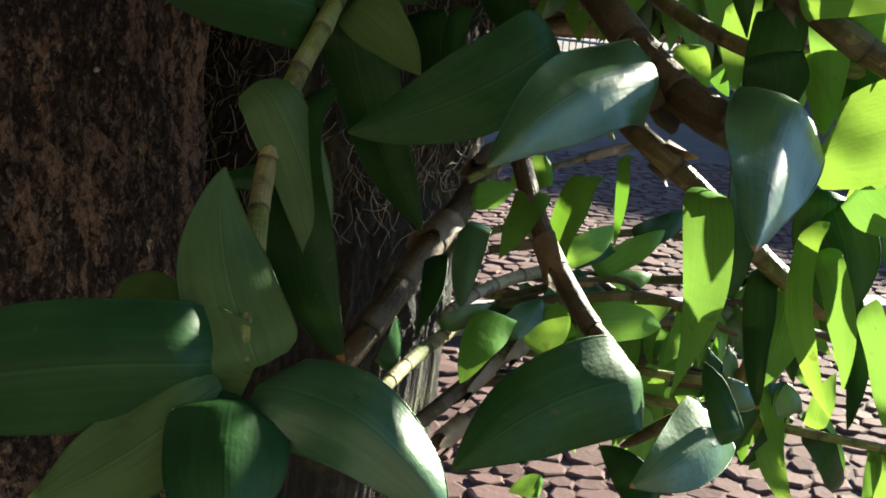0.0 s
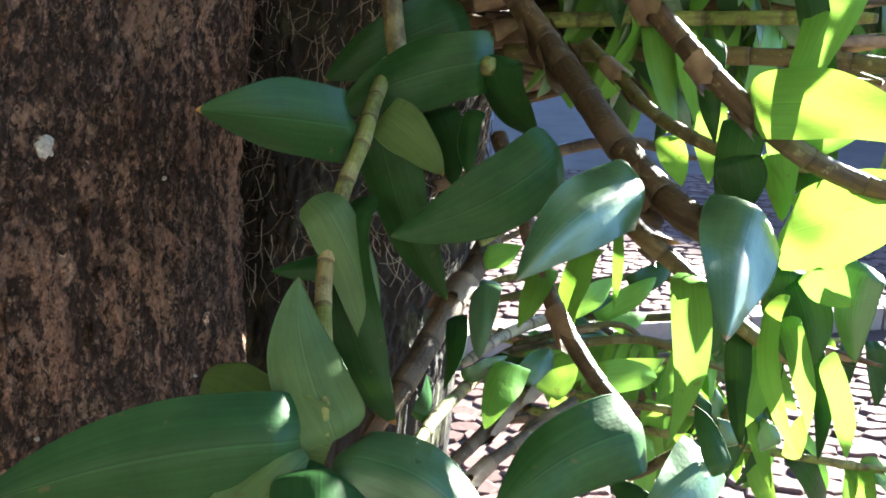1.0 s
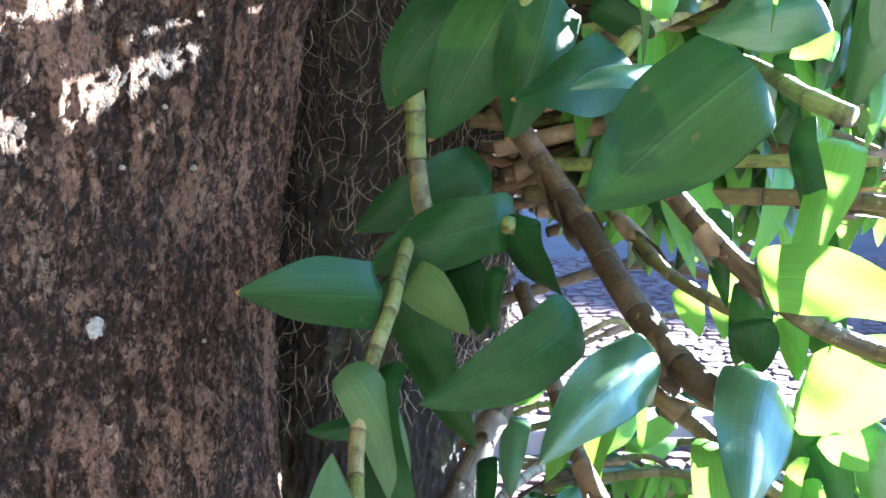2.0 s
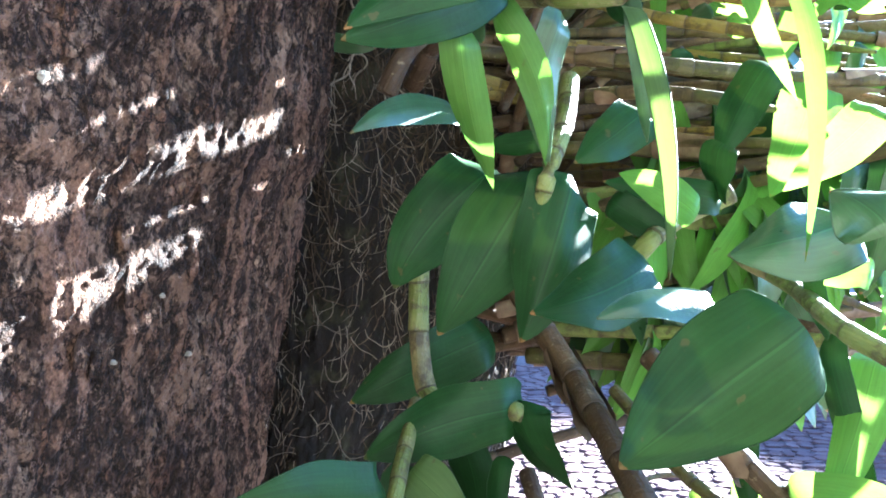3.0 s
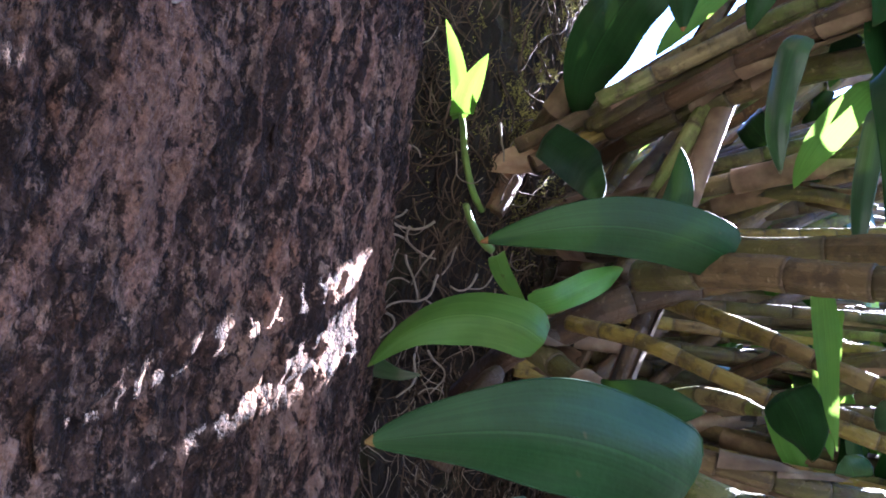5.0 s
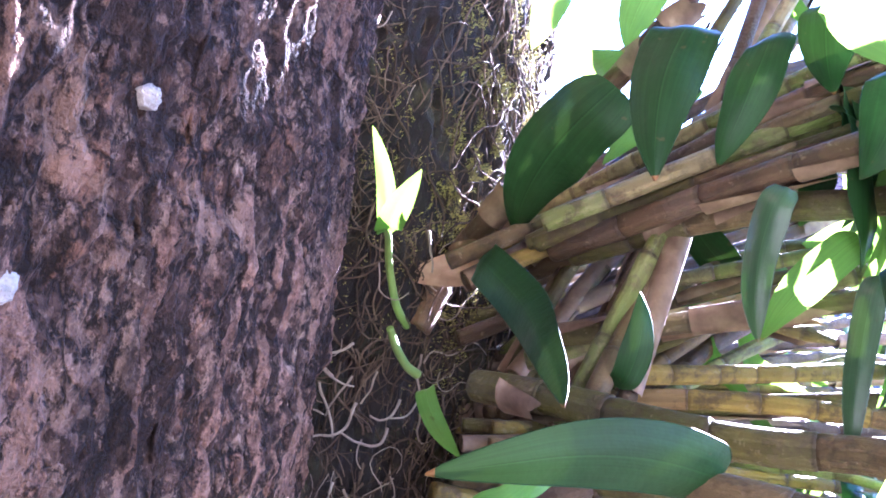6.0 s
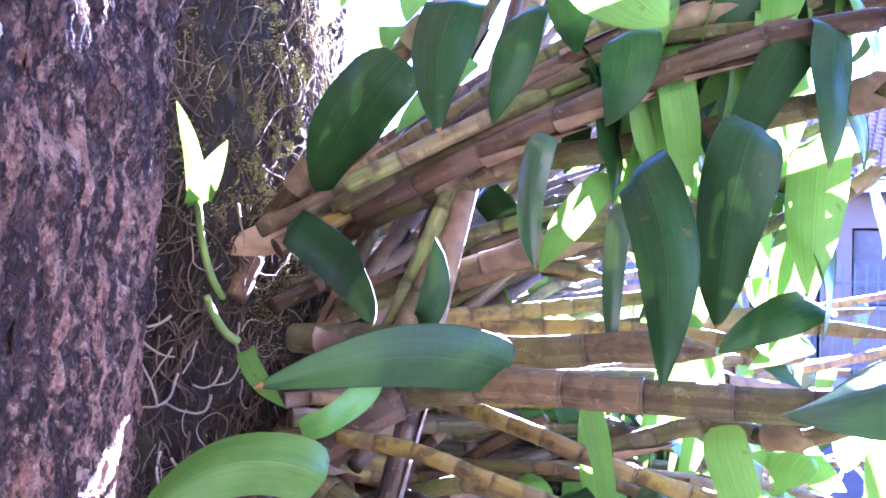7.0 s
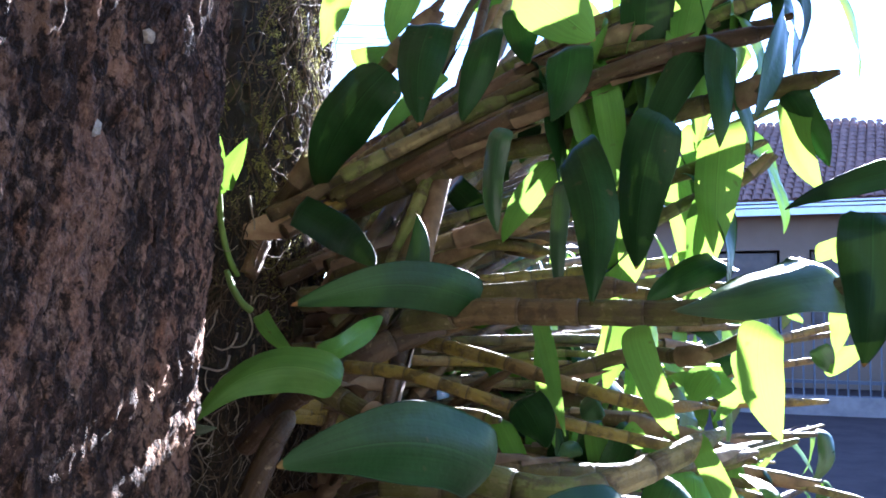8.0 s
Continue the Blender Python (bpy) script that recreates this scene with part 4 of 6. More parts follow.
leaf(dd, "glossy", (0.155, 0.167, 1.369), (0.142, 0.188, 1.383), 0.0285, (-0.41, -0.68, 0.61), 0.08, -0.19)
leaf(dd, "plain", (0.159, 0.246, 1.345), (0.167, 0.245, 1.315), 0.0097, (-0.62, -0.78, -0.13), 0.06, -0.114)
leaf(dd, "thin", (0.179, 0.227, 1.348), (0.157, 0.226, 1.343), 0.0153, (-0.10, -0.83, 0.54), 0.06, -0.084)
de = cane("green", 0.0082, (0.002, 0.392, 1.497), (0.031, 0.332, 1.489), (0.065, 0.312, 1.484), (0.111, 0.314, 1.491), (0.167, 0.326, 1.504))
leaf(de, "plain", (0.018, 0.271, 1.487), (-0.052, 0.227, 1.446), 0.0328, (0.51, -0.86, 0.06), 0.06, -0.114)
leaf(de, "glossy", (0.084, 0.303, 1.483), (0.100, 0.329, 1.407), 0.0102, (-0.24, -0.90, -0.36), 0.02, -0.095)
# Pale kind puts the glare on this leaf into its colour.
leaf(de, "pale", (0.081, 0.292, 1.481), (0.095, 0.245, 1.342), 0.0102, (-0.20, -0.93, 0.30), 0.05, -0.07, sway=-.05, twist=50)
leaf(de, "thin", (0.140, 0.315, 1.504), (0.164, 0.291, 1.428), 0.0122, (-0.69, -0.72, 0.01), 0.05, -0.084)
leaf(de, "mid", (0.160, 0.295, 1.494), (0.141, 0.207, 1.359), 0.0097, (-0.31, -0.77, 0.55), 0.06, -0.095, sway=-.05, twist=45)
df = cane("olive", 0.0057, (0.050, 0.452, 1.476), (0.111, 0.433, 1.467), (0.175, 0.434, 1.461), (0.239, 0.445, 1.458), (0.305, 0.457, 1.459))
leaf(df, "plain", (0.187, 0.394, 1.463), (0.156, 0.390, 1.400), 0.0312, (-0.48, -0.83, 0.30), 0.05, -0.114)
leaf(df, "thin", (0.231, 0.435, 1.460), (0.192, 0.400, 1.380), 0.0404, (-0.31, -0.81, 0.51), 0.05, -0.112)
leaf(df, "thin", (0.249, 0.374, 1.436), (0.190, 0.370, 1.384), 0.0303, (-0.23, -0.91, 0.35), 0.05, -0.084)
leaf(df, "plain", (0.147, 0.454, 1.467), (0.141, 0.454, 1.478), 0.0196, (-0.08, -1.00, -0.00), 0.05, -0.095)
dg = cane("olive", 0.0053, (0.085, 0.471, 1.448), (0.120, 0.452, 1.449), (0.160, 0.432, 1.444), (0.205, 0.433, 1.436))
ea = cane("olive", 0.0099, (-0.001, 0.604, 1.573), (0.038, 0.555, 1.576), (0.073, 0.505, 1.576), (0.109, 0.475, 1.576), (0.145, 0.446, 1.581), (0.175, 0.416, 1.581))
leaf(ea, "plain", (0.018, 0.292, 1.502), (-0.081, 0.262, 1.517), 0.0338, (0.29, -0.96, -0.02), 0.04, -0.152, sway=.11, hook=0.03)
leaf(ea, "plain", (0.058, 0.242, 1.488), (-0.050, 0.220, 1.449), 0.0367, (0.08, -0.95, 0.31), 0.03, -0.152, sway=.10, hook=0.03)
leaf(ea, "plain", (0.069, 0.425, 1.572), (-0.047, 0.404, 1.571), 0.0287, (0.17, -0.96, -0.21), 0.03, -0.152, sway=.11, hook=0.02)
leaf(ea, "mid", (-0.014, 0.432, 1.529), (-0.097, 0.431, 1.511), 0.0275, (-0.08, -0.91, 0.40), 0.04, -0.19, sway=.20)
leaf(ea, "thin", (-0.012, 0.472, 1.541), (0.043, 0.533, 1.561), 0.0166, (0.72, -0.69, 0.10), 0.06, -0.112)
leaf(ea, "thin", (0.118, 0.445, 1.565), (0.101, 0.383, 1.500), 0.0116, (-0.60, -0.49, 0.63), 0.04, -0.112)
leaf(ea, "glossy", (-0.000, 0.462, 1.502), (0.010, 0.442, 1.481), 0.0191, (-0.58, -0.71, 0.40), 0.04, -0.076)
eb = cane("brown", 0.0091, (-0.028, 0.711, 1.592), (-0.005, 0.727, 1.641), (0.014, 0.704, 1.674), (0.046, 0.678, 1.718), (0.072, 0.643, 1.761), (0.092, 0.619, 1.790), (0.117, 0.604, 1.823))
leaf(eb, "plain", (0.049, 0.566, 1.741), (0.028, 0.681, 1.662), 0.0460, (-0.61, -0.52, -0.60), 0.04, -0.114)
leaf(eb, "plain", (0.077, 0.520, 1.779), (0.055, 0.493, 1.693), 0.0357, (-0.47, -0.80, 0.38), 0.05, -0.114)
leaf(eb, "thin", (0.064, 0.695, 1.783), (0.062, 0.594, 1.771), 0.0265, (-0.77, 0.10, -0.63), 0.05, -0.084)
leaf(eb, "plain", (-0.008, 0.657, 1.653), (0.006, 0.440, 1.595), 0.0283, (-0.84, -0.19, 0.51), -0.06, -0.152)
leaf(eb, "thin", (0.031, 0.599, 1.835), (0.015, 0.609, 1.773), 0.0234, (-0.32, -0.94, -0.07), 0.05, -0.084)
leaf(eb, "thin", (0.078, 0.577, 1.819), (0.064, 0.586, 1.775), 0.0259, (-0.39, -0.92, -0.06), 0.05, -0.084)
leaf(eb, "plain", (0.126, 0.534, 1.780), (0.107, 0.546, 1.708), 0.0263, (-0.63, -0.78, 0.03), 0.05, -0.114)
leaf(eb, "plain", (0.129, 0.489, 1.783), (0.135, 0.488, 1.740), 0.0261, (-0.73, -0.67, -0.08), 0.05, -0.114)
ec = cane("brown", 0.0079, (0.045, 0.711, 1.647), (0.086, 0.701, 1.701), (0.121, 0.672, 1.728), (0.152, 0.634, 1.750), (0.189, 0.594, 1.769), (0.239, 0.547, 1.790), (0.286, 0.524, 1.809))
leaf(ec, "thin", (0.096, 0.438, 1.781), (0.157, 0.433, 1.743), 0.0450, (-0.43, -0.66, -0.62), 0.08, -0.112)
leaf(ec, "plain", (0.172, 0.492, 1.760), (0.160, 0.500, 1.703), 0.0339, (-0.66, -0.75, 0.03), 0.05, -0.114)
leaf(ec, "plain", (0.237, 0.480, 1.819), (0.254, 0.499, 1.725), 0.0403, (-0.69, -0.68, -0.26), 0.05, -0.114)
leaf(ec, "thin", (0.248, 0.520, 1.808), (0.254, 0.518, 1.786), 0.0194, (-0.72, -0.68, -0.14), 0.05, -0.084)
leaf(ec, "thin", (0.243, 0.546, 1.779), (0.239, 0.549, 1.744), 0.0205, (-0.65, -0.76, -0.00), 0.05, -0.084)
leaf(ec, "plain", (0.319, 0.486, 1.812), (0.302, 0.519, 1.757), 0.0367, (-0.84, -0.54, -0.06), 0.05, -0.114)
leaf(ec, "thin", (0.131, 0.643, 1.771), (0.081, 0.669, 1.716), 0.0189, (-0.42, -0.91, -0.05), 0.05, -0.084)
ed = cane("olive", 0.0089, (0.064, 0.658, 1.654), (0.105, 0.615, 1.674), (0.148, 0.572, 1.689), (0.180, 0.535, 1.694), (0.228, 0.490, 1.704), (0.265, 0.450, 1.714), (0.291, 0.404, 1.718), (0.299, 0.367, 1.720))
leaf(ed, "plain", (0.184, 0.400, 1.693), (0.171, 0.411, 1.593), 0.0354, (-0.70, -0.71, 0.02), 0.05, -0.152)
leaf(ed, "thin", (0.298, 0.479, 1.710), (0.274, 0.461, 1.603), 0.0359, (-0.72, -0.64, 0.26), 0.04, -0.112)
leaf(ed, "thin", (0.294, 0.403, 1.715), (0.305, 0.390, 1.644), 0.0274, (-0.98, -0.15, -0.13), 0.08, -0.14)
leaf(ed, "plain", (0.283, 0.397, 1.713), (0.308, 0.387, 1.661), 0.0228, (-0.89, -0.27, -0.38), -0.06, -0.19)
leaf(ed, "glossy", (0.119, 0.497, 1.696), (0.116, 0.502, 1.620), 0.0172, (-0.71, -0.70, -0.02), 0.04, -0.152)
leaf(ed, "thin", (0.173, 0.517, 1.676), (0.144, 0.555, 1.616), 0.0218, (-0.73, -0.68, -0.09), 0.03, -0.084)
leaf(ed, "plain", (0.132, 0.426, 1.678), (0.114, 0.372, 1.572), 0.0297, (-0.70, -0.59, 0.41), 0.05, -0.152)
leaf(ed, "glossy", (0.154, 0.471, 1.659), (0.142, 0.459, 1.573), 0.0130, (-0.69, -0.70, 0.20), 0.03, -0.114)
leaf(ed, "thin", (0.220, 0.517, 1.686), (0.219, 0.500, 1.568), 0.0176, (-0.74, -0.67, 0.10), 0.03, -0.084)
leaf(ed, "thin", (0.303, 0.520, 1.713), (0.308, 0.520, 1.669), 0.0191, (-0.80, -0.60, -0.08), 0.04, -0.084)
leaf(ed, "thin", (0.311, 0.535, 1.802), (0.312, 0.538, 1.729), 0.0243, (-0.79, -0.61, -0.03), 0.04, -0.084)
leaf(ed, "thin", (0.338, 0.501, 1.779), (0.326, 0.530, 1.748), 0.0267, (-0.84, -0.52, -0.16), 0.04, -0.084)
leaf(ed, "plain", (0.113, 0.588, 1.698), (0.117, 0.609, 1.683), 0.0230, (-0.66, -0.35, -0.67), 0.04, -0.114)
leaf(ed, "plain", (0.175, 0.559, 1.715), (0.166, 0.564, 1.681), 0.0181, (-0.69, -0.72, 0.06), 0.04, -0.114)
ee = cane("olive", 0.0087, (0.035, 0.465, 1.560), (0.068, 0.427, 1.567), (0.100, 0.396, 1.567), (0.127, 0.372, 1.567), (0.156, 0.347, 1.567), (0.184, 0.317, 1.571), (0.210, 0.283, 1.580), (0.232, 0.250, 1.585))
leaf(ee, "glossy", (0.216, 0.290, 1.594), (0.131, 0.320, 1.571), 0.0507, (-0.37, -0.44, 0.82), 0.08, -0.228)
leaf(ee, "plain", (0.181, 0.239, 1.616), (0.178, 0.244, 1.545), 0.0303, (-0.82, -0.57, -0.00), 0.05, -0.152)
leaf(ee, "plain", (0.250, 0.261, 1.643), (0.218, 0.332, 1.626), 0.0171, (-0.89, -0.32, 0.32), 0.05, -0.114)
leaf(ee, "thin", (0.124, 0.346, 1.560), (0.141, 0.330, 1.499), 0.0182, (-0.78, -0.62, -0.05), 0.06, -0.112)
leaf(ee, "thin", (0.186, 0.316, 1.562), (0.189, 0.307, 1.499), 0.0246, (-0.79, -0.61, 0.06), 0.05, -0.112)
leaf(ee, "thin", (0.133, 0.464, 1.550), (0.135, 0.455, 1.475), 0.0135, (-0.60, -0.80, 0.08), 0.04, -0.084)
leaf(ee, "thin", (0.215, 0.325, 1.563), (0.217, 0.324, 1.567), 0.0119, (-0.56, -0.82, 0.07), 0.05, -0.084)
leaf(ee, "thin", (0.226, 0.296, 1.594), (0.234, 0.292, 1.616), 0.0178, (-0.47, -0.88, -0.02), 0.04, -0.084)
leaf(ee, "thin", (0.223, 0.299, 1.569), (0.221, 0.301, 1.546), 0.0115, (-0.89, -0.45, 0.05), 0.04, -0.084)
ef = cane("yellow", 0.0047, (0.008, 0.513, 1.529), (0.042, 0.486, 1.525), (0.075, 0.459, 1.514), (0.124, 0.437, 1.497), (0.172, 0.415, 1.485), (0.214, 0.396, 1.475))
leaf(ef, "plain", (0.096, 0.428, 1.513), (0.106, 0.413, 1.484), 0.0269, (-0.70, -0.70, 0.11), 0.05, -0.114)
leaf(ef, "glossy", (0.162, 0.441, 1.505), (0.152, 0.446, 1.494), 0.0184, (-0.72, -0.60, 0.36), 0.05, -0.114)
leaf(ef, "thin", (0.166, 0.418, 1.492), (0.181, 0.411, 1.482), 0.0141, (-0.50, -0.85, -0.18), 0.05, -0.084)
eg = cane("yellow", 0.0053, (0.069, 0.539, 1.544), (0.104, 0.489, 1.533), (0.133, 0.454, 1.521), (0.184, 0.420, 1.505), (0.224, 0.412, 1.504))
leaf(eg, "glossy", (0.223, 0.500, 1.533), (0.249, 0.488, 1.513), 0.0212, (-0.52, -0.83, -0.20), 0.06, -0.114)
leaf(eg, "thin", (0.254, 0.442, 1.511), (0.227, 0.454, 1.519), 0.0158, (-0.27, -0.86, 0.44), 0.06, -0.084)
leaf(eg, "thin", (0.247, 0.444, 1.526), (0.274, 0.433, 1.500), 0.0198, (-0.60, -0.75, -0.29), 0.06, -0.084)
eh = cane("brown", 0.0100, (0.004, 0.537, 1.519), (0.042, 0.529, 1.541), (0.089, 0.529, 1.556), (0.134, 0.518, 1.570))
ei = cane("brown", 0.0092, (-0.048, 0.586, 1.468), (-0.021, 0.538, 1.507), (-0.000, 0.506, 1.521))
ej = cane("olive", 0.0075, (-0.020, 0.493, 1.521), (0.001, 0.461, 1.509), (0.020, 0.431, 1.495))
leaf(ej, "plain", (0.008, 0.403, 1.508), (0.048, 0.384, 1.508), 0.0193, (-0.41, -0.87, -0.27), 0.05, -0.114)
ek = cane("yellow", 0.0064, (0.099, 0.622, 1.583), (0.180, 0.628, 1.588), (0.268, 0.631, 1.596), (0.345, 0.638, 1.603), (0.405, 0.643, 1.608))
leaf(ek, "thin", (0.343, 0.594, 1.613), (0.346, 0.594, 1.586), 0.0170, (-0.72, -0.69, -0.07), 0.05, -0.084)
leaf(ek, "plain", (0.303, 0.481, 1.603), (0.235, 0.492, 1.572), 0.0281, (-0.40, -0.65, 0.64), 0.06, -0.114)
leaf(ek, "thin", (0.297, 0.485, 1.577), (0.264, 0.501, 1.559), 0.0153, (-0.57, -0.73, 0.37), 0.06, -0.084)
leaf(ek, "thin", (0.362, 0.453, 1.606), (0.383, 0.443, 1.619), 0.0142, (-0.46, -0.89, 0.02), 0.05, -0.084)
leaf(ek, "plain", (0.295, 0.466, 1.532), (0.260, 0.483, 1.512), 0.0212, (-0.59, -0.64, 0.50), 0.06, -0.114)
el = cane("olive", 0.0057, (0.153, 0.489, 1.517), (0.203, 0.465, 1.534), (0.220, 0.412, 1.536), (0.246, 0.377, 1.556))
leaf(el, "thin", (0.263, 0.414, 1.543), (0.257, 0.418, 1.515), 0.0182, (-0.79, -0.61, 0.08), 0.05, -0.084)
leaf(el, "thin", (0.247, 0.433, 1.524), (0.234, 0.441, 1.499), 0.0222, (-0.75, -0.64, 0.20), 0.05, -0.084)
leaf(el, "glossy", (0.289, 0.380, 1.542), (0.297, 0.377, 1.525), 0.0140, (-0.67, -0.71, -0.19), 0.05, -0.114)
leaf(el, "thin", (0.292, 0.379, 1.528), (0.320, 0.365, 1.542), 0.0140, (-0.48, -0.87, 0.11), 0.05, -0.084)
em = cane("olive", 0.0057, (0.272, 0.538, 1.634), (0.304, 0.523, 1.652), (0.332, 0.509, 1.663), (0.363, 0.493, 1.687))
en = cane("brown", 0.0105, (0.016, 0.840, 1.563), (0.063, 0.784, 1.562), (0.113, 0.738, 1.571))
eo = cane("brown", 0.0093, (0.093, 0.889, 1.621), (0.148, 0.829, 1.644), (0.232, 0.788, 1.667), (0.305, 0.753, 1.684))
ep = cane("brown", 0.0096, (0.099, 0.821, 1.593), (0.180, 0.782, 1.603), (0.269, 0.761, 1.626), (0.337, 0.740, 1.643))
eq = cane("yellow", 0.0062, (0.056, 0.599, 1.568), (0.108, 0.574, 1.578), (0.172, 0.555, 1.581), (0.253, 0.528, 1.576), (0.275, 0.496, 1.565))
er = cane("brown", 0.0092, (0.109, 0.903, 1.640), (0.175, 0.870, 1.682), (0.251, 0.832, 1.731), (0.328, 0.794, 1.767))
es = cane("brown", 0.0089, (0.087, 0.861, 1.575), (0.170, 0.819, 1.626), (0.266, 0.806, 1.651), (0.346, 0.790, 1.670))
leaf(er, "thin", (0.128, 0.870, 1.687), (0.093, 0.888, 1.651), 0.0243, (-0.44, -0.90, -0.02), 0.05, -0.084)
leaf(eh, "plain", (0.071, 0.560, 1.583), (0.077, 0.559, 1.637), 0.0181, (-0.06, -1.00, -0.00), 0.08, -0.152)


# ---- young shoot, withered leaf, lichen on the trunk ----
def shoot(points, radius, label):
    path = glide(points, 8)
    ob = thing("orchid_shoot", path[0], label, "orchid", "young shoots")
    verts, faces = [], []
    tube(path, [radius * (1 - 0.25 * k / len(path)) for k in range(len(path))], 10, verts, faces)
    under(mesh_object("stem", verts, faces, SHOOT), ob)
    return ob


sprout = shoot(((-0.035, 0.712, 1.591), (-0.046, 0.694, 1.608), (-0.054, 0.681, 1.635), (-0.057, 0.666, 1.654), (-0.060, 0.647, 1.662)), 0.0030, "fresh light-green orchid shoot with two young leaves")
leaf(sprout, "mid", (-0.060, 0.647, 1.655), (-0.074, 0.619, 1.720), 0.0125, (0.20, -0.92, -0.34), 0.03, 0.1)
leaf(sprout, "mid", (-0.059, 0.646, 1.657), (-0.044, 0.603, 1.693), 0.0173, (-0.02, -0.64, -0.77), 0.06, 0.08)
bud = shoot(((-0.028, 0.690, 1.563), (-0.037, 0.682, 1.570), (-0.046, 0.674, 1.584), (-0.051, 0.665, 1.596)), 0.0033, "short green orchid bud among pale roots")
leaf(bud, "thin", (-0.027, 0.649, 1.564), (-0.007, 0.605, 1.530), 0.0140, (-0.54, -0.64, 0.54), 0.05, 0.08)
withered = thing("dry_leaf", (0.003, 0.726, 1.645), "curled brown dry leaf caught on the canes", "dry leaf")
LEAF["dry"] = DRY_LEAF
LEAF_LABEL["dry"] = "brittle brown blade"
leaf(withered, "dry", (0.031, 0.721, 1.643), (-0.041, 0.714, 1.629), 0.0268, (-0.01, -0.88, 0.47), 0.05, 0.25)


# ---- filler canes: the dense fan behind, with drooping leaves at their ends ----
fill = random.Random(5)


# places on leaves that catch the sun, and how wide
SUNNY = (
    (-0.02, 0.17, 1.08, 0.032), (0.0, 0.16, 1.07, 0.032), (0.03, 0.15, 1.06, 0.032), (0.07, 0.2, 1.19, 0.032), (0.14, 0.19, 1.18, 0.032),
    (-0.05, 0.41, 1.425, 0.014), (-0.015, 0.45, 1.432, 0.014), (0.09, 0.21, 1.33, 0.032), (0.09, 0.33, 1.11, 0.032), (0.06, 0.40, 1.03, 0.032),
    (0.14, 0.30, 1.06, 0.032), (0.05, 0.44, 1.06, 0.032),
)
EAST, RISE = SUNWARD.y / SUNWARD.x, SUNWARD.z / SUNWARD.x


def in_gap(p):
    """Thin places in the clump, along which the sun comes in."""
    if p.x > 0.10 and 0.68 < p.y - EAST * (p.x - 0.04) < 0.93 and 1.60 < p.z - RISE * (p.x - 0.04) < 1.92:
        return True
    for x, y, z, wide in SUNNY:
        way = p - Vector((x, y, z))
        if way.x > 0.12 and (way - SUNWARD * way.dot(SUNWARD)).length < wide:
            return True
    flat = math.hypot(p.x + 0.14, p.y + 0.05)
    if 0.20 < (p.x + 0.14) / max(p.y + 0.05, 0.01) < 0.37 and p.z > 1.583 + 0.205 * flat:
        return True  # open sky beside the rooted stem
    out = p.y + 0.13
    if out > 0.6 and 0.0 < (p.x - 0.03) / out < 0.27 and 0.17 < (1.28 - p.z) / out < 0.40:
        return True  # the paving shows under the clump
    return sunny_patch(p, 1.15)


def drooping(stem, at, size, kinds):
    down = Vector((fill.uniform(-0.5, 0.5), fill.uniform(-0.4, 0.4), fill.uniform(-1.0, -0.55))).normalized()
    tip = at + down * size
    if any(in_gap(at.lerp(tip, k / 4) + side) for k in range(5) for side in (Vector((0.008, -0.008, 0)), Vector((-0.008, 0.008, 0)))):
        return
    face = Vector((fill.uniform(-0.5, 0.7), fill.uniform(-1.0, -0.2), fill.uniform(-0.1, 0.5)))
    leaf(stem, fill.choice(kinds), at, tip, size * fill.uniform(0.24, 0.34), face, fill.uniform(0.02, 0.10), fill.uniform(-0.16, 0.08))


def fan(count, x, y, z, azimuth, rise, length, radius, kinds, leaves, first=0.6, size=(0.055, 0.085), gap=0.8, leaf_kinds=("thin", "thin", "mid", "glossy")):
    for _ in range(count):
        f = fill.random()
        start = Vector((fill.uniform(*x), fill.uniform(*y), z[0] + (z[1] - z[0]) * f))
        az, el = radians(fill.uniform(*azimuth)), radians(rise[0] + (rise[1] - rise[0]) * f + fill.uniform(-5, 5))
        reach = fill.uniform(*length)
        way = Vector((math.sin(az) * math.cos(el), math.cos(az) * math.cos(el), math.sin(el)))
        sag = Vector((fill.uniform(-0.02, 0.02), fill.uniform(-0.02, 0.02), fill.uniform(-0.01, 0.03)))
        pts = [start, start + way * (0.35 * reach) + sag * 0.7, start + way * (0.7 * reach) + sag, start + way * reach]
        line = [pts[0].lerp(pts[3], k / 10) + sag * 0.8 for k in range(11)]
        if any(sunny_patch(q, 1.3) for q in line) or (any(in_gap(q) for q in line) and fill.random() < gap):
            continue
        stem = cane(fill.choice(kinds), fill.uniform(*radius), *pts, joints=1.6)
        for _ in range(leaves):
            drooping(stem, pts[0].lerp(pts[3], fill.uniform(first, 1.0)) + sag * 0.8, fill.uniform(*size), leaf_kinds)


fan(100, (-0.02, 0.04), (0.66, 0.80), (1.47, 1.66), (72, 98), (-16, 33), (0.28, 0.56), (0.0045, 0.0075), ("brown", "olive", "olive", "yellow"), 2, gap=1.0)
fan(26, (0.00, 0.08), (0.64, 0.76), (1.22, 1.45), (70, 100), (-12, 6), (0.22, 0.42), (0.005, 0.008), ("brown", "olive", "brown"), 3)
fan(16, (-0.02, 0.05), (0.62, 0.74), (0.95, 1.12), (70, 100), (-14, 10), (0.15, 0.34), (0.004, 0.007), ("brown", "olive", "green"), 6)
# young low growth near the foot of the clump
fan(16, (0.02, 0.07), (0.48, 0.64), (0.98, 1.10), (60, 112), (-6, 14), (0.10, 0.26), (0.003, 0.0045), ("brown", "green", "olive"), 6, 0.3, (0.038, 0.062), leaf_kinds=("thin", "thin", "glossy", "mid"))
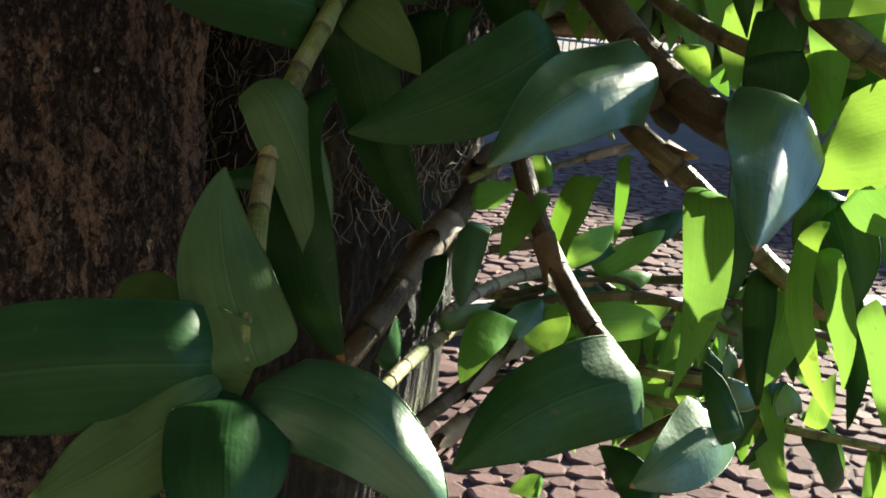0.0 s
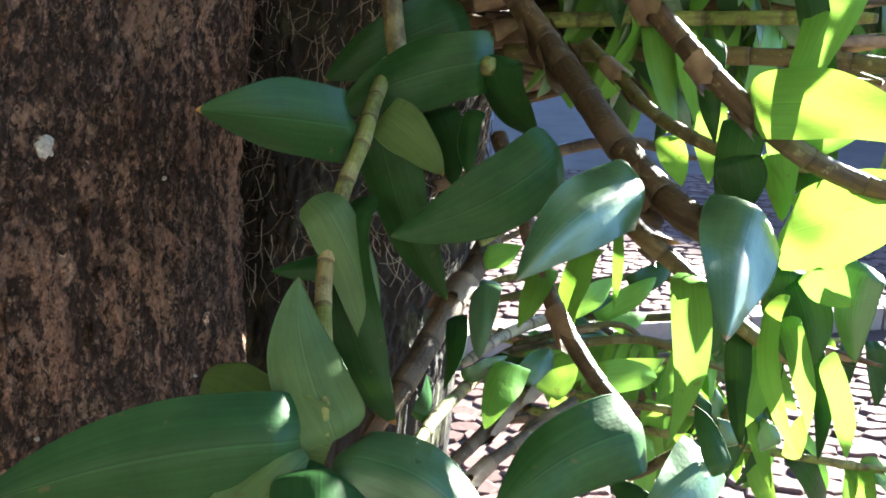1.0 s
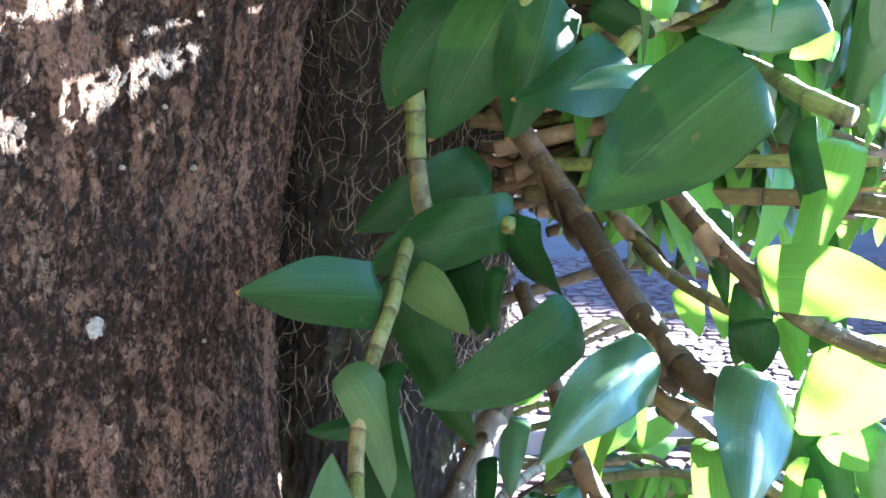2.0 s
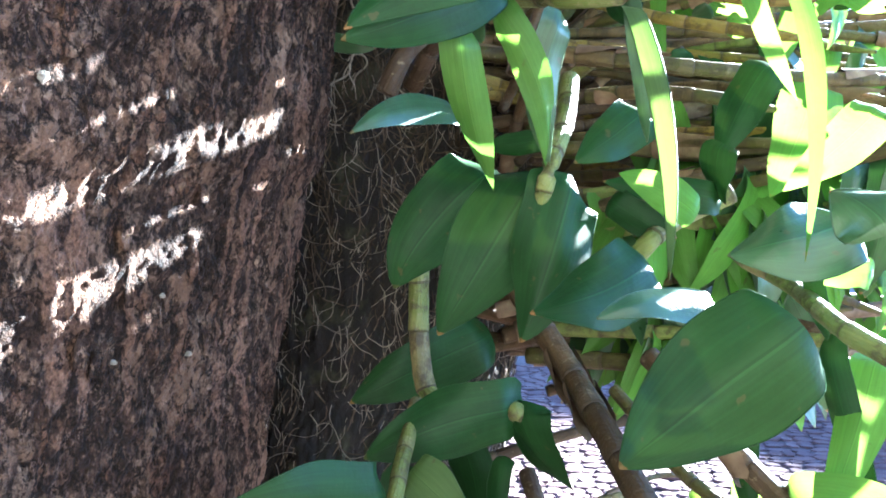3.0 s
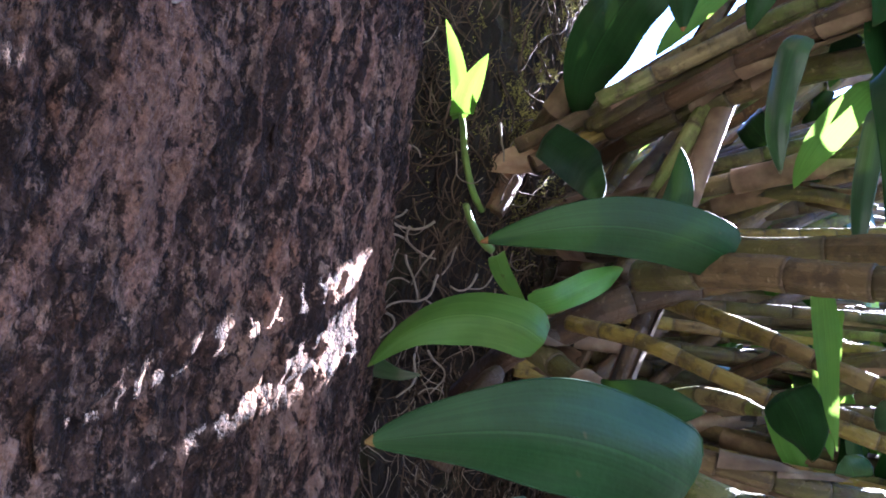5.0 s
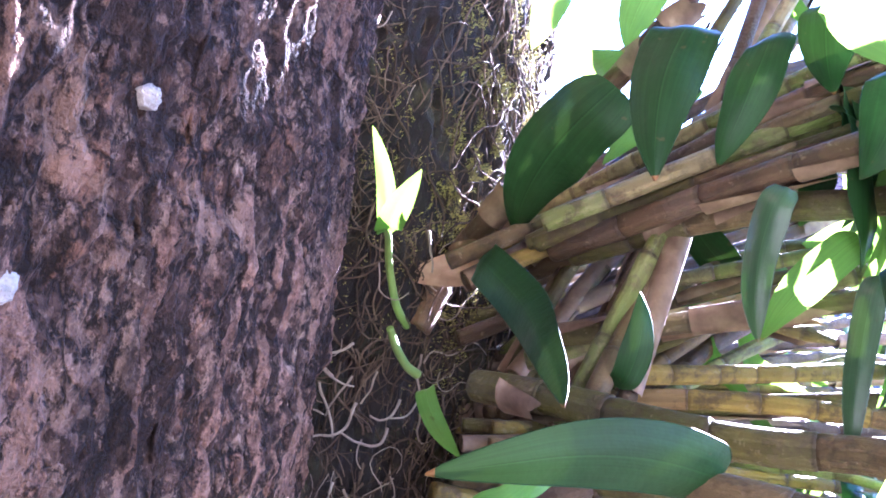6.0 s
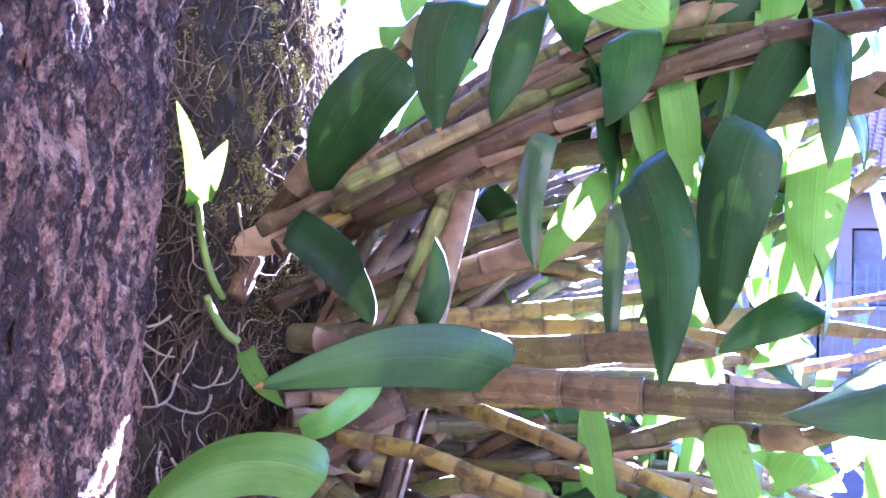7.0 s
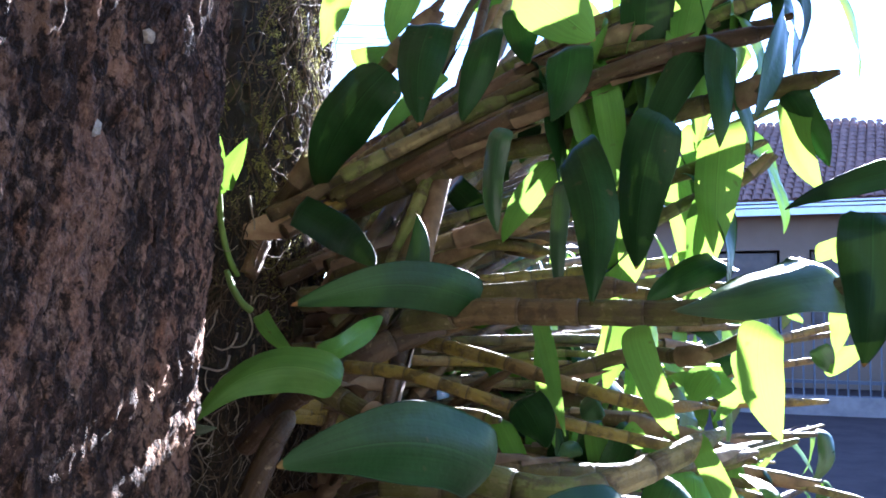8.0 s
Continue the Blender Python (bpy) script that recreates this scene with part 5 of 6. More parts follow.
# leafy outer ends of the upper canes
fan(44, (0.03, 0.07), (0.62, 0.76), (1.52, 1.68), (100, 142), (4, 24), (0.30, 0.48), (0.005, 0.008), ("olive", "brown", "green"), 6, 0.5, (0.075, 0.11), gap=0.9, leaf_kinds=("plain", "plain", "thin", "thin", "mid"))
fan(26, (0.03, 0.07), (0.62, 0.76), (1.40, 1.52), (96, 138), (-8, 6), (0.28, 0.46), (0.004, 0.007), ("olive", "yellow", "green"), 6, 0.5, (0.055, 0.085), gap=0.9, leaf_kinds=("plain", "thin", "thin", "glossy"))
fan(16, (0.03, 0.07), (0.70, 0.86), (1.50, 1.72), (44, 68), (4, 28), (0.36, 0.62), (0.005, 0.008), ("olive", "brown", "green"), 5, 0.5, (0.065, 0.10), gap=0.9, leaf_kinds=("plain", "plain", "thin", "mid"))

# a second rank behind, from the far side of the rooted stem
fan(95, (0.03, 0.07), (0.88, 1.02), (1.36, 1.64), (48, 84), (-14, 20), (0.35, 0.85), (0.005, 0.008), ("brown", "olive", "brown", "yellow"), 3, 0.5, gap=0.6)

fan(18, (0.04, 0.08), (0.80, 0.98), (1.14, 1.36), (64, 90), (0, 10), (0.70, 1.05), (0.005, 0.008), ("olive", "brown", "green"), 10, 0.45, (0.065, 0.105))

fan(16, (0.04, 0.08), (0.80, 0.94), (1.20, 1.40), (86, 104), (-2, 8), (0.65, 1.0), (0.005, 0.008), ("olive", "brown", "yellow"), 11, 0.5, (0.07, 0.11))

# long low canes that lean out over the path, thick with leaves
# Packed with leaves partly to keep the sun off the lower trunk.
fan(11, (0.02, 0.08), (0.60, 0.72), (1.14, 1.36), (84, 112), (2, 12), (0.26, 0.42), (0.005, 0.008), ("olive", "green", "brown"), 9, 0.25, (0.075, 0.115))

fan(18, (0.02, 0.08), (0.56, 0.68), (1.20, 1.38), (100, 126), (2, 12), (0.22, 0.36), (0.005, 0.008), ("olive", "green", "brown"), 10, 0.25, (0.07, 0.11))
fan(26, (0.04, 0.08), (0.84, 0.98), (1.30, 1.46), (74, 98), (-4, 8), (0.60, 0.95), (0.005, 0.008), ("olive", "brown", "yellow"), 9, 0.45, (0.06, 0.10))


# outermost canes, added to block the sun where it would still reach the trunk
open_light = []
for z_step in range(140):
    for a_step in range(56):
        a, z = radians(-50 + a_step), 0.98 + 0.007 * z_step
        cx, cy = along_axis(CENTRES, z)
        spot = Vector((cx + trunk_radius(z) * math.cos(a), cy + trunk_radius(z) * math.sin(a), z))
        if not sunny_patch(spot + SUNWARD * 0.05, 1.1):
            open_light.append(spot)
fill.shuffle(open_light)


def shading_leaf(stem, at):
    """A leaf laid across the light at that place, if it leaves the sunny places free."""
    for _ in range(6):
        size = fill.uniform(0.07, 0.105)
        way = (ABOVE * fill.uniform(-1.0, -0.2) + ACROSS * fill.uniform(-0.8, 0.8) + SUNWARD * fill.uniform(-0.3, 0.3)).normalized()
        base, tip, wide = at - way * size * 0.4, at + way * size * 0.6, size * fill.uniform(0.24, 0.32)
        side = way.cross(SUNWARD).normalized() * (0.5 * wide)
        if any(in_gap(base.lerp(tip, k / 5) + side * j) for k in range(6) for j in (-1, 0, 1)):
            continue
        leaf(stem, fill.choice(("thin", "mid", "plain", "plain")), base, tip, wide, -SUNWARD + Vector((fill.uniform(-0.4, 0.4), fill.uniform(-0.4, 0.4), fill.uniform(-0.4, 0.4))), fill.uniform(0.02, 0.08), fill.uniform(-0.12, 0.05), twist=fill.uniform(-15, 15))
        return


spread = 0
for spot in open_light * 4:
    if raster(spot) in SHADED or spread >= 90:
        continue
    end = spot + SUNWARD * fill.uniform(0.50, 0.90)
    start = Vector((fill.uniform(0.03, 0.07), fill.uniform(0.66, 0.84) - (0.15 if spot.z > 1.64 else 0.0), min(fill.uniform(1.44, 1.57), end.z - fill.uniform(0.04, 0.16))))
    bow = Vector((0, 0, fill.uniform(0.01, 0.04)))
    if any(in_gap(start.lerp(end, k / 12) + bow * 0.8) for k in range(2, 13)):
        continue
    stem = cane(fill.choice(("olive", "green", "brown")), fill.uniform(0.005, 0.007), start, start.lerp(end, 0.35) + bow, start.lerp(end, 0.7) + bow, end, joints=1.6)
    shading_leaf(stem, end)
    hung, spread = 1, spread + 1
    for other in open_light:
        if hung > 8:
            break
        if raster(other) in SHADED:
            continue
        near = min((start.lerp(end, k / 8) for k in range(4, 9)), key=lambda q: ((q - other) - SUNWARD * (q - other).dot(SUNWARD)).length)
        at = other + SUNWARD * (near - other).dot(SUNWARD)
        if (at - near).length < 0.06:
            shading_leaf(stem, at)
            hung += 1

# young leafy canes low over the paving
fan(18, (0.05, 0.10), (0.50, 0.66), (0.88, 1.04), (78, 116), (-4, 12), (0.16, 0.38), (0.0035, 0.0055), ("olive", "green", "brown"), 8, 0.25, (0.048, 0.078), gap=0.9, leaf_kinds=("thin", "thin", "mid", "plain"))

# ---- roots on the second stem and in the cleft ----
root_rng = random.Random(3)


def root_path(a, z, steps, step, wander, lift):
    out, heading = [], root_rng.uniform(-0.6, 0.6) + (math.pi if root_rng.random() < 0.12 else 0)
    turn = 0.0
    off = root_rng.uniform(*lift)
    for _ in range(steps):
        cx, cy = along_axis(LOBE, z)
        r = lobe_radius(z) + off
        out.append(Vector((cx + r * math.cos(a), cy + r * math.sin(a), z)))
        turn = 0.6 * turn + root_rng.uniform(-wander, wander)
        heading += turn
        heading *= 0.93
        z -= step * math.cos(heading)
        a += step * math.sin(heading) / lobe_radius(z)
        off += root_rng.uniform(-0.0022, 0.0022)
        off = max(-0.003, off)
    return out


verts, faces = [], []
for _ in range(3600):
    a = radians(root_rng.uniform(-160, 5))
    z = root_rng.uniform(1.02, 1.98)
    n = root_rng.randint(4, 7)
    r = root_rng.uniform(0.0003, 0.0009)
    path = root_path(a, z, n, root_rng.uniform(0.004, 0.008), 0.45, (-0.002, 0.007))
    tube(path, [r * (1 - 0.5 * k / n) for k in range(n)], 5, verts, faces, False)
for _ in range(1100):
    a, z = radians(root_rng.uniform(-150, 0)), root_rng.uniform(1.30, 2.05)
    n = root_rng.randint(9, 22)
    r = root_rng.uniform(0.0004, 0.0011)
    path = root_path(a, z, n, root_rng.uniform(0.005, 0.008), 0.38, (-0.0015, 0.006))
    tube(path, [r * (1 - 0.5 * k / n) for k in range(n)], 5, verts, faces, False)
tagged(mesh_object("root_mat", verts, faces, ROOT), "tangled brown and grey roots clinging to the tree stem", "roots", kind="stuff")

# short, pale, kinked rootlets low in the cleft
verts, faces = [], []
for _ in range(1000):
    a, z = radians(root_rng.uniform(-150, -10)), root_rng.uniform(0.98, 1.50)
    n = root_rng.randint(4, 12)
    r = root_rng.uniform(0.0002, 0.00055)
    path = root_path(a, z, n, root_rng.uniform(0.004, 0.007), 0.42, (0.0, 0.010))
    tube(path, [r * (1 - 0.5 * k / n) for k in range(n)], 5, verts, faces, False)
tagged(mesh_object("rootlets", verts, faces, ROOT_LIVE), "fine pale rootlets on the dark rooted stem", "roots", kind="stuff")

roots = thing("orchid_roots", (-0.06, 0.64, 1.60), "pale bent aerial roots hanging at the orchid's foot", "roots")
for _ in range(46):
    a, z = radians(root_rng.uniform(-118, -58)), root_rng.uniform(1.47, 1.67)
    n = root_rng.randint(5, 10)
    r = root_rng.uniform(0.0006, 0.0012)
    path = glide(root_path(a, z, n, root_rng.uniform(0.005, 0.008), 0.55, (0.004, 0.022)), 2)
    verts, faces = [], []
    tube(path, [r * (1 - 0.4 * k / len(path)) for k in range(len(path))], 6, verts, faces)
    under(mesh_object("root", verts, faces, ROOT_LIVE), roots)
for _ in range(60):
    a = radians(root_rng.uniform(-125, -35))
    z = root_rng.choice((root_rng.uniform(1.50, 1.66), root_rng.uniform(1.10, 1.45), root_rng.uniform(1.66, 1.95)))
    n = root_rng.randint(4, 8)
    r = root_rng.uniform(0.0003, 0.0006)
    path = glide(root_path(a, z, n, root_rng.uniform(0.005, 0.009), 0.80, (0.001, 0.014)), 2)
    verts, faces = [], []
    tube(path, [r * (1 - 0.4 * k / len(path)) for k in range(len(path))], 6, verts, faces)
    under(mesh_object("root", verts, faces, ROOT_LIVE), roots)

# moss in small tufts on the lit flank
verts, faces = [], []
for _ in range(40000):
    z, a = root_rng.gauss(1.72, 0.08), radians(root_rng.gauss(-44, 15))
    if noise.noise((a * 14, z * 45, 4.4)) + 0.6 * noise.noise((a * 40, z * 130, 8.8)) < 0.12:
        continue
    cx, cy = along_axis(LOBE, z)
    rr = lobe_radius(z) + root_rng.uniform(-0.001, 0.004)
    c, tall = Vector((cx + rr * math.cos(a), cy + rr * math.sin(a), z)), root_rng.uniform(0.0010, 0.0028)
    way = Vector((math.cos(a) + root_rng.uniform(-0.7, 0.7), math.sin(a) + root_rng.uniform(-0.7, 0.7), root_rng.uniform(-0.3, 1.0))).normalized()
    p = way.orthogonal().normalized() * (0.22 * tall)
    q = way.cross(p)
    k = len(verts)
    verts += [c + p, c - 0.5 * p + 0.8 * q, c - 0.5 * p - 0.8 * q, c + way * tall]
    faces += [(k, k + 1, k + 3), (k + 1, k + 2, k + 3), (k + 2, k, k + 3)]
tagged(mesh_object("moss", verts, faces, MOSS), "yellow-green moss tufts on the rooted stem", "moss", kind="stuff")

# crusts of lichen on the bark
def lichen(a, z, size, label="grey-white lichen crust on the bark"):
    cx, cy = along_axis(CENTRES, z)
    out = Vector((math.cos(a), math.sin(a), 0))
    side, up = Vector((-out.y, out.x, 0)), Vector((0, 0, 1))
    base = Vector((cx, cy, z)) + out * (trunk_radius(z) + bark_height(2.0, a, z)[0])
    ob = thing("lichen", base, label, "lichen", "lichen on the trunk")
    verts, faces = [], []
    n = 22
    for scale, lift in ((1.0, -0.0035), (1.0, 0.0012), (0.7, 0.0022), (0.3, 0.0026)):
        for k in range(n):
            w = 2 * math.pi * k / n
            r = scale * size * (1 + 0.35 * noise.noise((2.2 * math.cos(w) + 40 * z, 2.2 * math.sin(w), 90 * a)) + 0.12 * noise.noise((7 * math.cos(w), 7 * math.sin(w), 50 * z)))
            verts.append(base + side * (r * math.cos(w)) + up * (r * math.sin(w)) + out * (lift + 0.0006 * noise.noise((w * 3, scale * 5, z * 60))))
    for i in range(3):
        for k in range(n):
            faces.append((n * i + k, n * i + (k + 1) % n, n * i + n + (k + 1) % n, n * i + n + k))
    faces.append(tuple(range(3 * n, 4 * n)))
    under(mesh_object("crust", verts, faces, LICHEN, False), ob)


lichen(math.atan2(0.271 - 0.44, -0.176 + 0.531), 1.204, 0.0058, "round white lichen spot on the reddish bark")
lichen(radians(-36.1), 1.640, 0.0034)
lichen(radians(-31.4), 1.681, 0.0028)
lichen_rng = random.Random(31)
for _ in range(16):
    lichen(radians(lichen_rng.uniform(-70, -8)), lichen_rng.uniform(0.98, 1.45), lichen_rng.uniform(0.0010, 0.0028))

# curled bark flakes standing off the trunk
flake_rng = random.Random(8)
for _ in range(150):
    a, z = radians(flake_rng.uniform(-80, 15)), flake_rng.uniform(1.0, 1.9)
    cx, cy = along_axis(CENTRES, z)
    rad = trunk_radius(z) - 0.003
    out = Vector((math.cos(a), math.sin(a), 0))
    side = Vector((-math.sin(a), math.cos(a), 0))
    lean = flake_rng.uniform(-0.3, 0.3)
    up = (Vector((0, 0, 1)) + side * lean).normalized()
    side = out.cross(up) * -1
    wide, tall, curl = flake_rng.uniform(0.003, 0.010), flake_rng.uniform(0.008, 0.026), flake_rng.uniform(0.1, 0.5)
    verts, faces = [], []
    c = Vector((cx, cy, z)) + out * rad
    for layer in (0.0, -0.0012):
        for i in range(5):
            f = i / 4 - 0.5
            for j in range(4):
                u = j / 3 - 0.5
                edge = wide * (1 - 1.2 * f * f) * (1 + flake_rng.uniform(-0.15, 0.15))
                verts.append(c + up * (f * tall) + side * (u * edge) + out * (layer + 0.002 + curl * tall * max(0.0, f) ** 1.5 + curl * wide * u * u))
    for i in range(4):
        for j in range(3):
            q = 4 * i + j
            faces += [(q, q + 1, q + 5, q + 4), (q + 20, q + 24, q + 25, q + 21)]
    ring = [0, 1, 2, 3, 7, 11, 15, 19, 18, 17, 16, 12, 8, 4]
    for p, q in zip(ring, ring[1:] + ring[:1]):
        faces.append((p, p + 20, q + 20, q))
    under(mesh_object("bark_flake", verts, faces, BARK), tree)

# ---- house beyond the street ----
HOUSE, U, OUT = Vector((9.45, 10.25, 0)), Vector((0.755, -0.655, 0)).normalized(), Vector((-0.655, -0.755, 0)).normalized()
FACE = Matrix.Translation(HOUSE) @ Matrix((U, -OUT, Vector((0, 0, 1)))).transposed().to_4x4()  # x along the front, y into the house


def slab(name, mat, parent, x, y, z, label="", bevel=0.0):
    size = (x[1] - x[0], y[1] - y[0], z[1] - z[0])
    mid = Matrix.Translation(((x[0] + x[1]) / 2, (y[0] + y[1]) / 2, (z[0] + z[1]) / 2))
    return part(name, box_bm(size, FACE @ mid, bevel), mat, parent, label)


house = thing("house", HOUSE, "single-storey house with beige plaster walls and a clay-tile hip roof", "house")
EAVE_Z, DEEP = 2.72, 5.2
# front wall in pieces, round a door and two windows
slab("wall", PLASTER, house, (-6.0, -3.4), (0, 0.22), (0, EAVE_Z))
slab("wall", PLASTER, house, (-2.4, -1.0), (0, 0.22), (0, EAVE_Z))
slab("wall", PLASTER, house, (-0.0, 0.42), (0, 0.22), (0, EAVE_Z))
slab("wall", PLASTER, house, (1.32, 6.5), (0, 0.22), (0, EAVE_Z))
slab("wall", PLASTER, house, (-1.0, 0.0), (0.003, 0.217), (2.10, EAVE_Z))
for x0, x1 in ((-3.4, -2.4), (0.42, 1.32)):
    slab("wall", PLASTER, house, (x0, x1), (0.003, 0.217), (2.10, EAVE_Z))
    slab("wall", PLASTER, house, (x0, x1), (0.003, 0.217), (0, 0.95))
slab("wall", PLASTER, house, (-6.0, -5.78), (0.22, DEEP), (0, EAVE_Z))
slab("wall", PLASTER, house, (6.28, 6.5), (0.22, DEEP), (0, EAVE_Z))
slab("wall", PLASTER, house, (-6.0, 6.5), (DEEP, DEEP + 0.22), (0, EAVE_Z))
door = slab("door", WOOD_DARK, house, (-0.96, -0.04), (0.10, 0.15), (0.01, 2.06), "dark wooden front door")
for x0 in (-0.86, -0.44):
    for z0 in (0.2, 1.15):
        under(slab("panel", WOOD_DARK, house, (x0, x0 + 0.32), (0.085, 0.105), (z0, z0 + 0.75)), door)
for x0, x1 in ((-3.4, -2.4), (0.42, 1.32)):
    win = slab("window", WOOD_DARK, house, (x0 + 0.03, x1 - 0.03), (0.13, 0.15), (0.98, 2.07), "dark shuttered window")
    half = (x0 + x1) / 2
    for a, b in ((x0 + 0.03, half - 0.01), (half + 0.01, x1 - 0.03)):
        for k in range(11):
            under(slab("slat", WOOD_DARK, house, (a + 0.03, b - 0.03), (0.105, 0.128), (1.03 + 0.093 * k, 1.095 + 0.093 * k)), win)
    under(slab("sill", KERB, house, (x0 - 0.06, x1 + 0.06), (-0.07, -0.003), (0.90, 0.96)), win)
# fascia and soffit under the tiles
for z0, z1, y0 in ((2.60, 2.70, -0.56), (2.715, 2.755, -0.60), (2.775, 2.80, -0.62)):
    slab("fascia", FASCIA, house, (-6.6, 7.1), (y0, y0 + 0.05), (z0, z1), "pale painted fascia board")
slab("soffit", FASCIA, house, (-6.5, 7.0), (-0.51, -0.003), (2.66, 2.69))
# roof: hip, ridge along the front
ROOF_Y0, RIDGE_Y, RIDGE_Z = -0.62, 2.6, 4.52
roof_bm = bmesh.new()
corner = [roof_bm.verts.new(FACE @ Vector(p)) for p in ((-6.6, ROOF_Y0, 2.80), (7.1, ROOF_Y0, 2.80), (7.1, 5.9, 2.80), (-6.6, 5.9, 2.80), (-3.6, RIDGE_Y, RIDGE_Z), (1.2, RIDGE_Y, RIDGE_Z))]
for f in ((0, 1, 5, 4), (1, 2, 5), (2, 3, 4, 5), (3, 0, 4), (3, 2, 1, 0)):
    roof_bm.faces.new([corner[k] for k in f])
roof = part("roof", roof_bm, TILE, house, "weathered red clay roof")


def tile_data():
    """One barrel tile: half a tapered pipe, 0.24 long."""
    v, f = [], []
    for layer in (0, 1):
        for i in (0, 1):
            for j in range(6):
                a = math.pi * j / 5
                r = (0.066 if i == 0 else 0.058) - 0.008 * layer
                v.append((-math.cos(a) * r, 0.24 * i, math.sin(a) * r * 0.42 + (0.010 if i == 0 else 0.0)))
    for j in range(5):
        f += [(j, j + 1, j + 7, j + 6), (j + 12, j + 18, j + 19, j + 13), (j, j + 12, j + 13, j + 1)]
    me = bpy.data.meshes.new("tile")
    me.from_pydata(v, [], f)
    me.materials.append(TILE)
    return me, v, f


tile_mesh, tile_v, tile_f = tile_data()
slope_len = math.hypot(RIDGE_Y - ROOF_Y0, RIDGE_Z - 2.80)
tilt = math.atan2(RIDGE_Z - 2.80, RIDGE_Y - ROOF_Y0)
rest_v, rest_f, placed = [], [], 0
rows_of_tiles = int(slope_len / 0.20)
for r in range(rows_of_tiles):
    d = r * 0.20
    left, right = -6.6 + 3.0 * d / slope_len + 0.1, 7.1 - 5.9 * d / slope_len - 0.1
    for k in range(int((right - left) / 0.138)):
        x = left + 0.1 + 0.138 * k
        local = Matrix.Translation((x, ROOF_Y0 - 0.03 + d * math.cos(tilt), 2.812 + d * math.sin(tilt))) @ Matrix.Rotation(tilt, 4, "X") @ Matrix.Rotation(flake_rng.uniform(-0.03, 0.03), 4, "Z")
        if -1.6 < x < 4.4 and placed < 300:
            t_ob = new("tile", tile_mesh)
            t_ob.matrix_basis = FACE @ local
            t_ob.parent = roof
            placed += 1
        else:
            base_i = len(rest_v)
            rest_v += [FACE @ local @ Vector(p) for p in tile_v]
            rest_f += [tuple(base_i + q for q in f) for f in tile_f]
tagged(under(mesh_object("tiles", rest_v, rest_f, TILE, False), roof), kind="stuff")

# ---- iron fence before the house ----
FENCE = Matrix.Translation(Vector((5.9, 9.35, 0))) @ Matrix((U, -OUT, Vector((0, 0, 1)))).transposed().to_4x4()
fence = thing("fence", FENCE.translation, "dark iron railing of upright bars on a low plinth", "fence")
part("plinth", box_bm((13.0, 0.16, 0.26), FENCE @ Matrix.Translation((0, 0, 0.13)), 0.01), KERB, fence, "low concrete plinth")
for z in (0.42, 1.36):
    part("rail", box_bm((13.0, 0.03, 0.04), FENCE @ Matrix.Translation((0, 0.022, z)), 0.004), IRON, fence)
bar_bm = bmesh.new()
bmesh.ops.create_cone(bar_bm, cap_ends=True, segments=8, radius1=0.011, radius2=0.011, depth=1.24, matrix=Matrix.Translation((0, 0, 0.62)))
bmesh.ops.create_cone(bar_bm, cap_ends=True, segments=8, radius1=0.019, radius2=0.002, depth=0.10, matrix=Matrix.Translation((0, 0, 1.285)))
bar_mesh = bpy.data.meshes.new("bar")
bar_bm.to_mesh(bar_mesh)
bar_bm.free()
bar_mesh.materials.append(IRON)
for k in range(108):
    bar = new("bar", bar_mesh)
    bar.matrix_basis = FENCE @ Matrix.Translation((-6.42 + 0.12 * k, -0.012, 0.26))
    under(bar, fence)
for k in range(6):
    part("post", box_bm((0.07, 0.07, 1.62), FENCE @ Matrix.Translation((-6.46 + 2.58 * k, 0.0, 0.81)), 0.006), IRON, fence)

# ---- overhead wires ----
WIRE_DIR, WIRE_MID = Vector((0.96, -0.28, 0)), Vector((5.4, 19.2, 0))
line = thing("power_line", WIRE_MID - WIRE_DIR * 30, "dark overhead wires strung between two street poles", "power line")
for side in (-30, 30):
    foot = WIRE_MID + WIRE_DIR * side
    verts, faces = [], []
    tube([foot + Vector((0, 0, z)) for z in (-0.1, 3, 6, 9.2)], [0.16, 0.145, 0.13, 0.11], 14, verts, faces)
    under(mesh_object("pole", verts, faces, KERB), line)
    part("crossarm", box_bm((0.10, 1.8, 0.12), Matrix.Translation(foot + Vector((0, 0, 8.4))), 0.01), WOOD_DARK, line)
for z, out in ((8.45, 0.8), (8.45, 0.3), (8.45, -0.7), (7.25, 0.15), (7.1, 0.15), (6.95, 0.15), (6.6, 0.15)):
    verts, faces = [], []
    across = Vector((0.28, 0.96, 0)) * out
    span = [WIRE_MID + across + WIRE_DIR * s + Vector((0, 0, z - 0.9 * (1 - (s / 30) ** 2))) for s in np.linspace(-30, 30, 31)]
    tube(span, [0.009] * 31, 6, verts, faces)
    under(mesh_object("wire", verts, faces, IRON), line)

# ---- kerb, paving ----
KERB_AT, KERB_DIR = Vector((0.9, 2.97, 0)), Vector((0.97, 0.24, 0)).normalized()
KERB_OUT = Vector((-KERB_DIR.y, KERB_DIR.x, 0))
kerb = tagged(new("kerb"), "low worn concrete kerb along the stone paving", "kerb", kind="structure")
for k in range(-6, 9):
    m4 = Matrix.Translation(KERB_AT + KERB_DIR * (0.62 * k)) @ Matrix.Rotation(math.atan2(KERB_DIR.y, KERB_DIR.x) + flake_rng.uniform(-0.006, 0.006), 4, "Z") @ Matrix.Translation((0, 0.06, 0.012))
    part("kerb_stone", box_bm((0.61, 0.12, 0.14), m4, 0.012), KERB, kerb)
paving = tagged(new("pavement"), "uneven reddish stone setts with earth joints", "pavement", kind="structure")
stone_rng = random.Random(21)


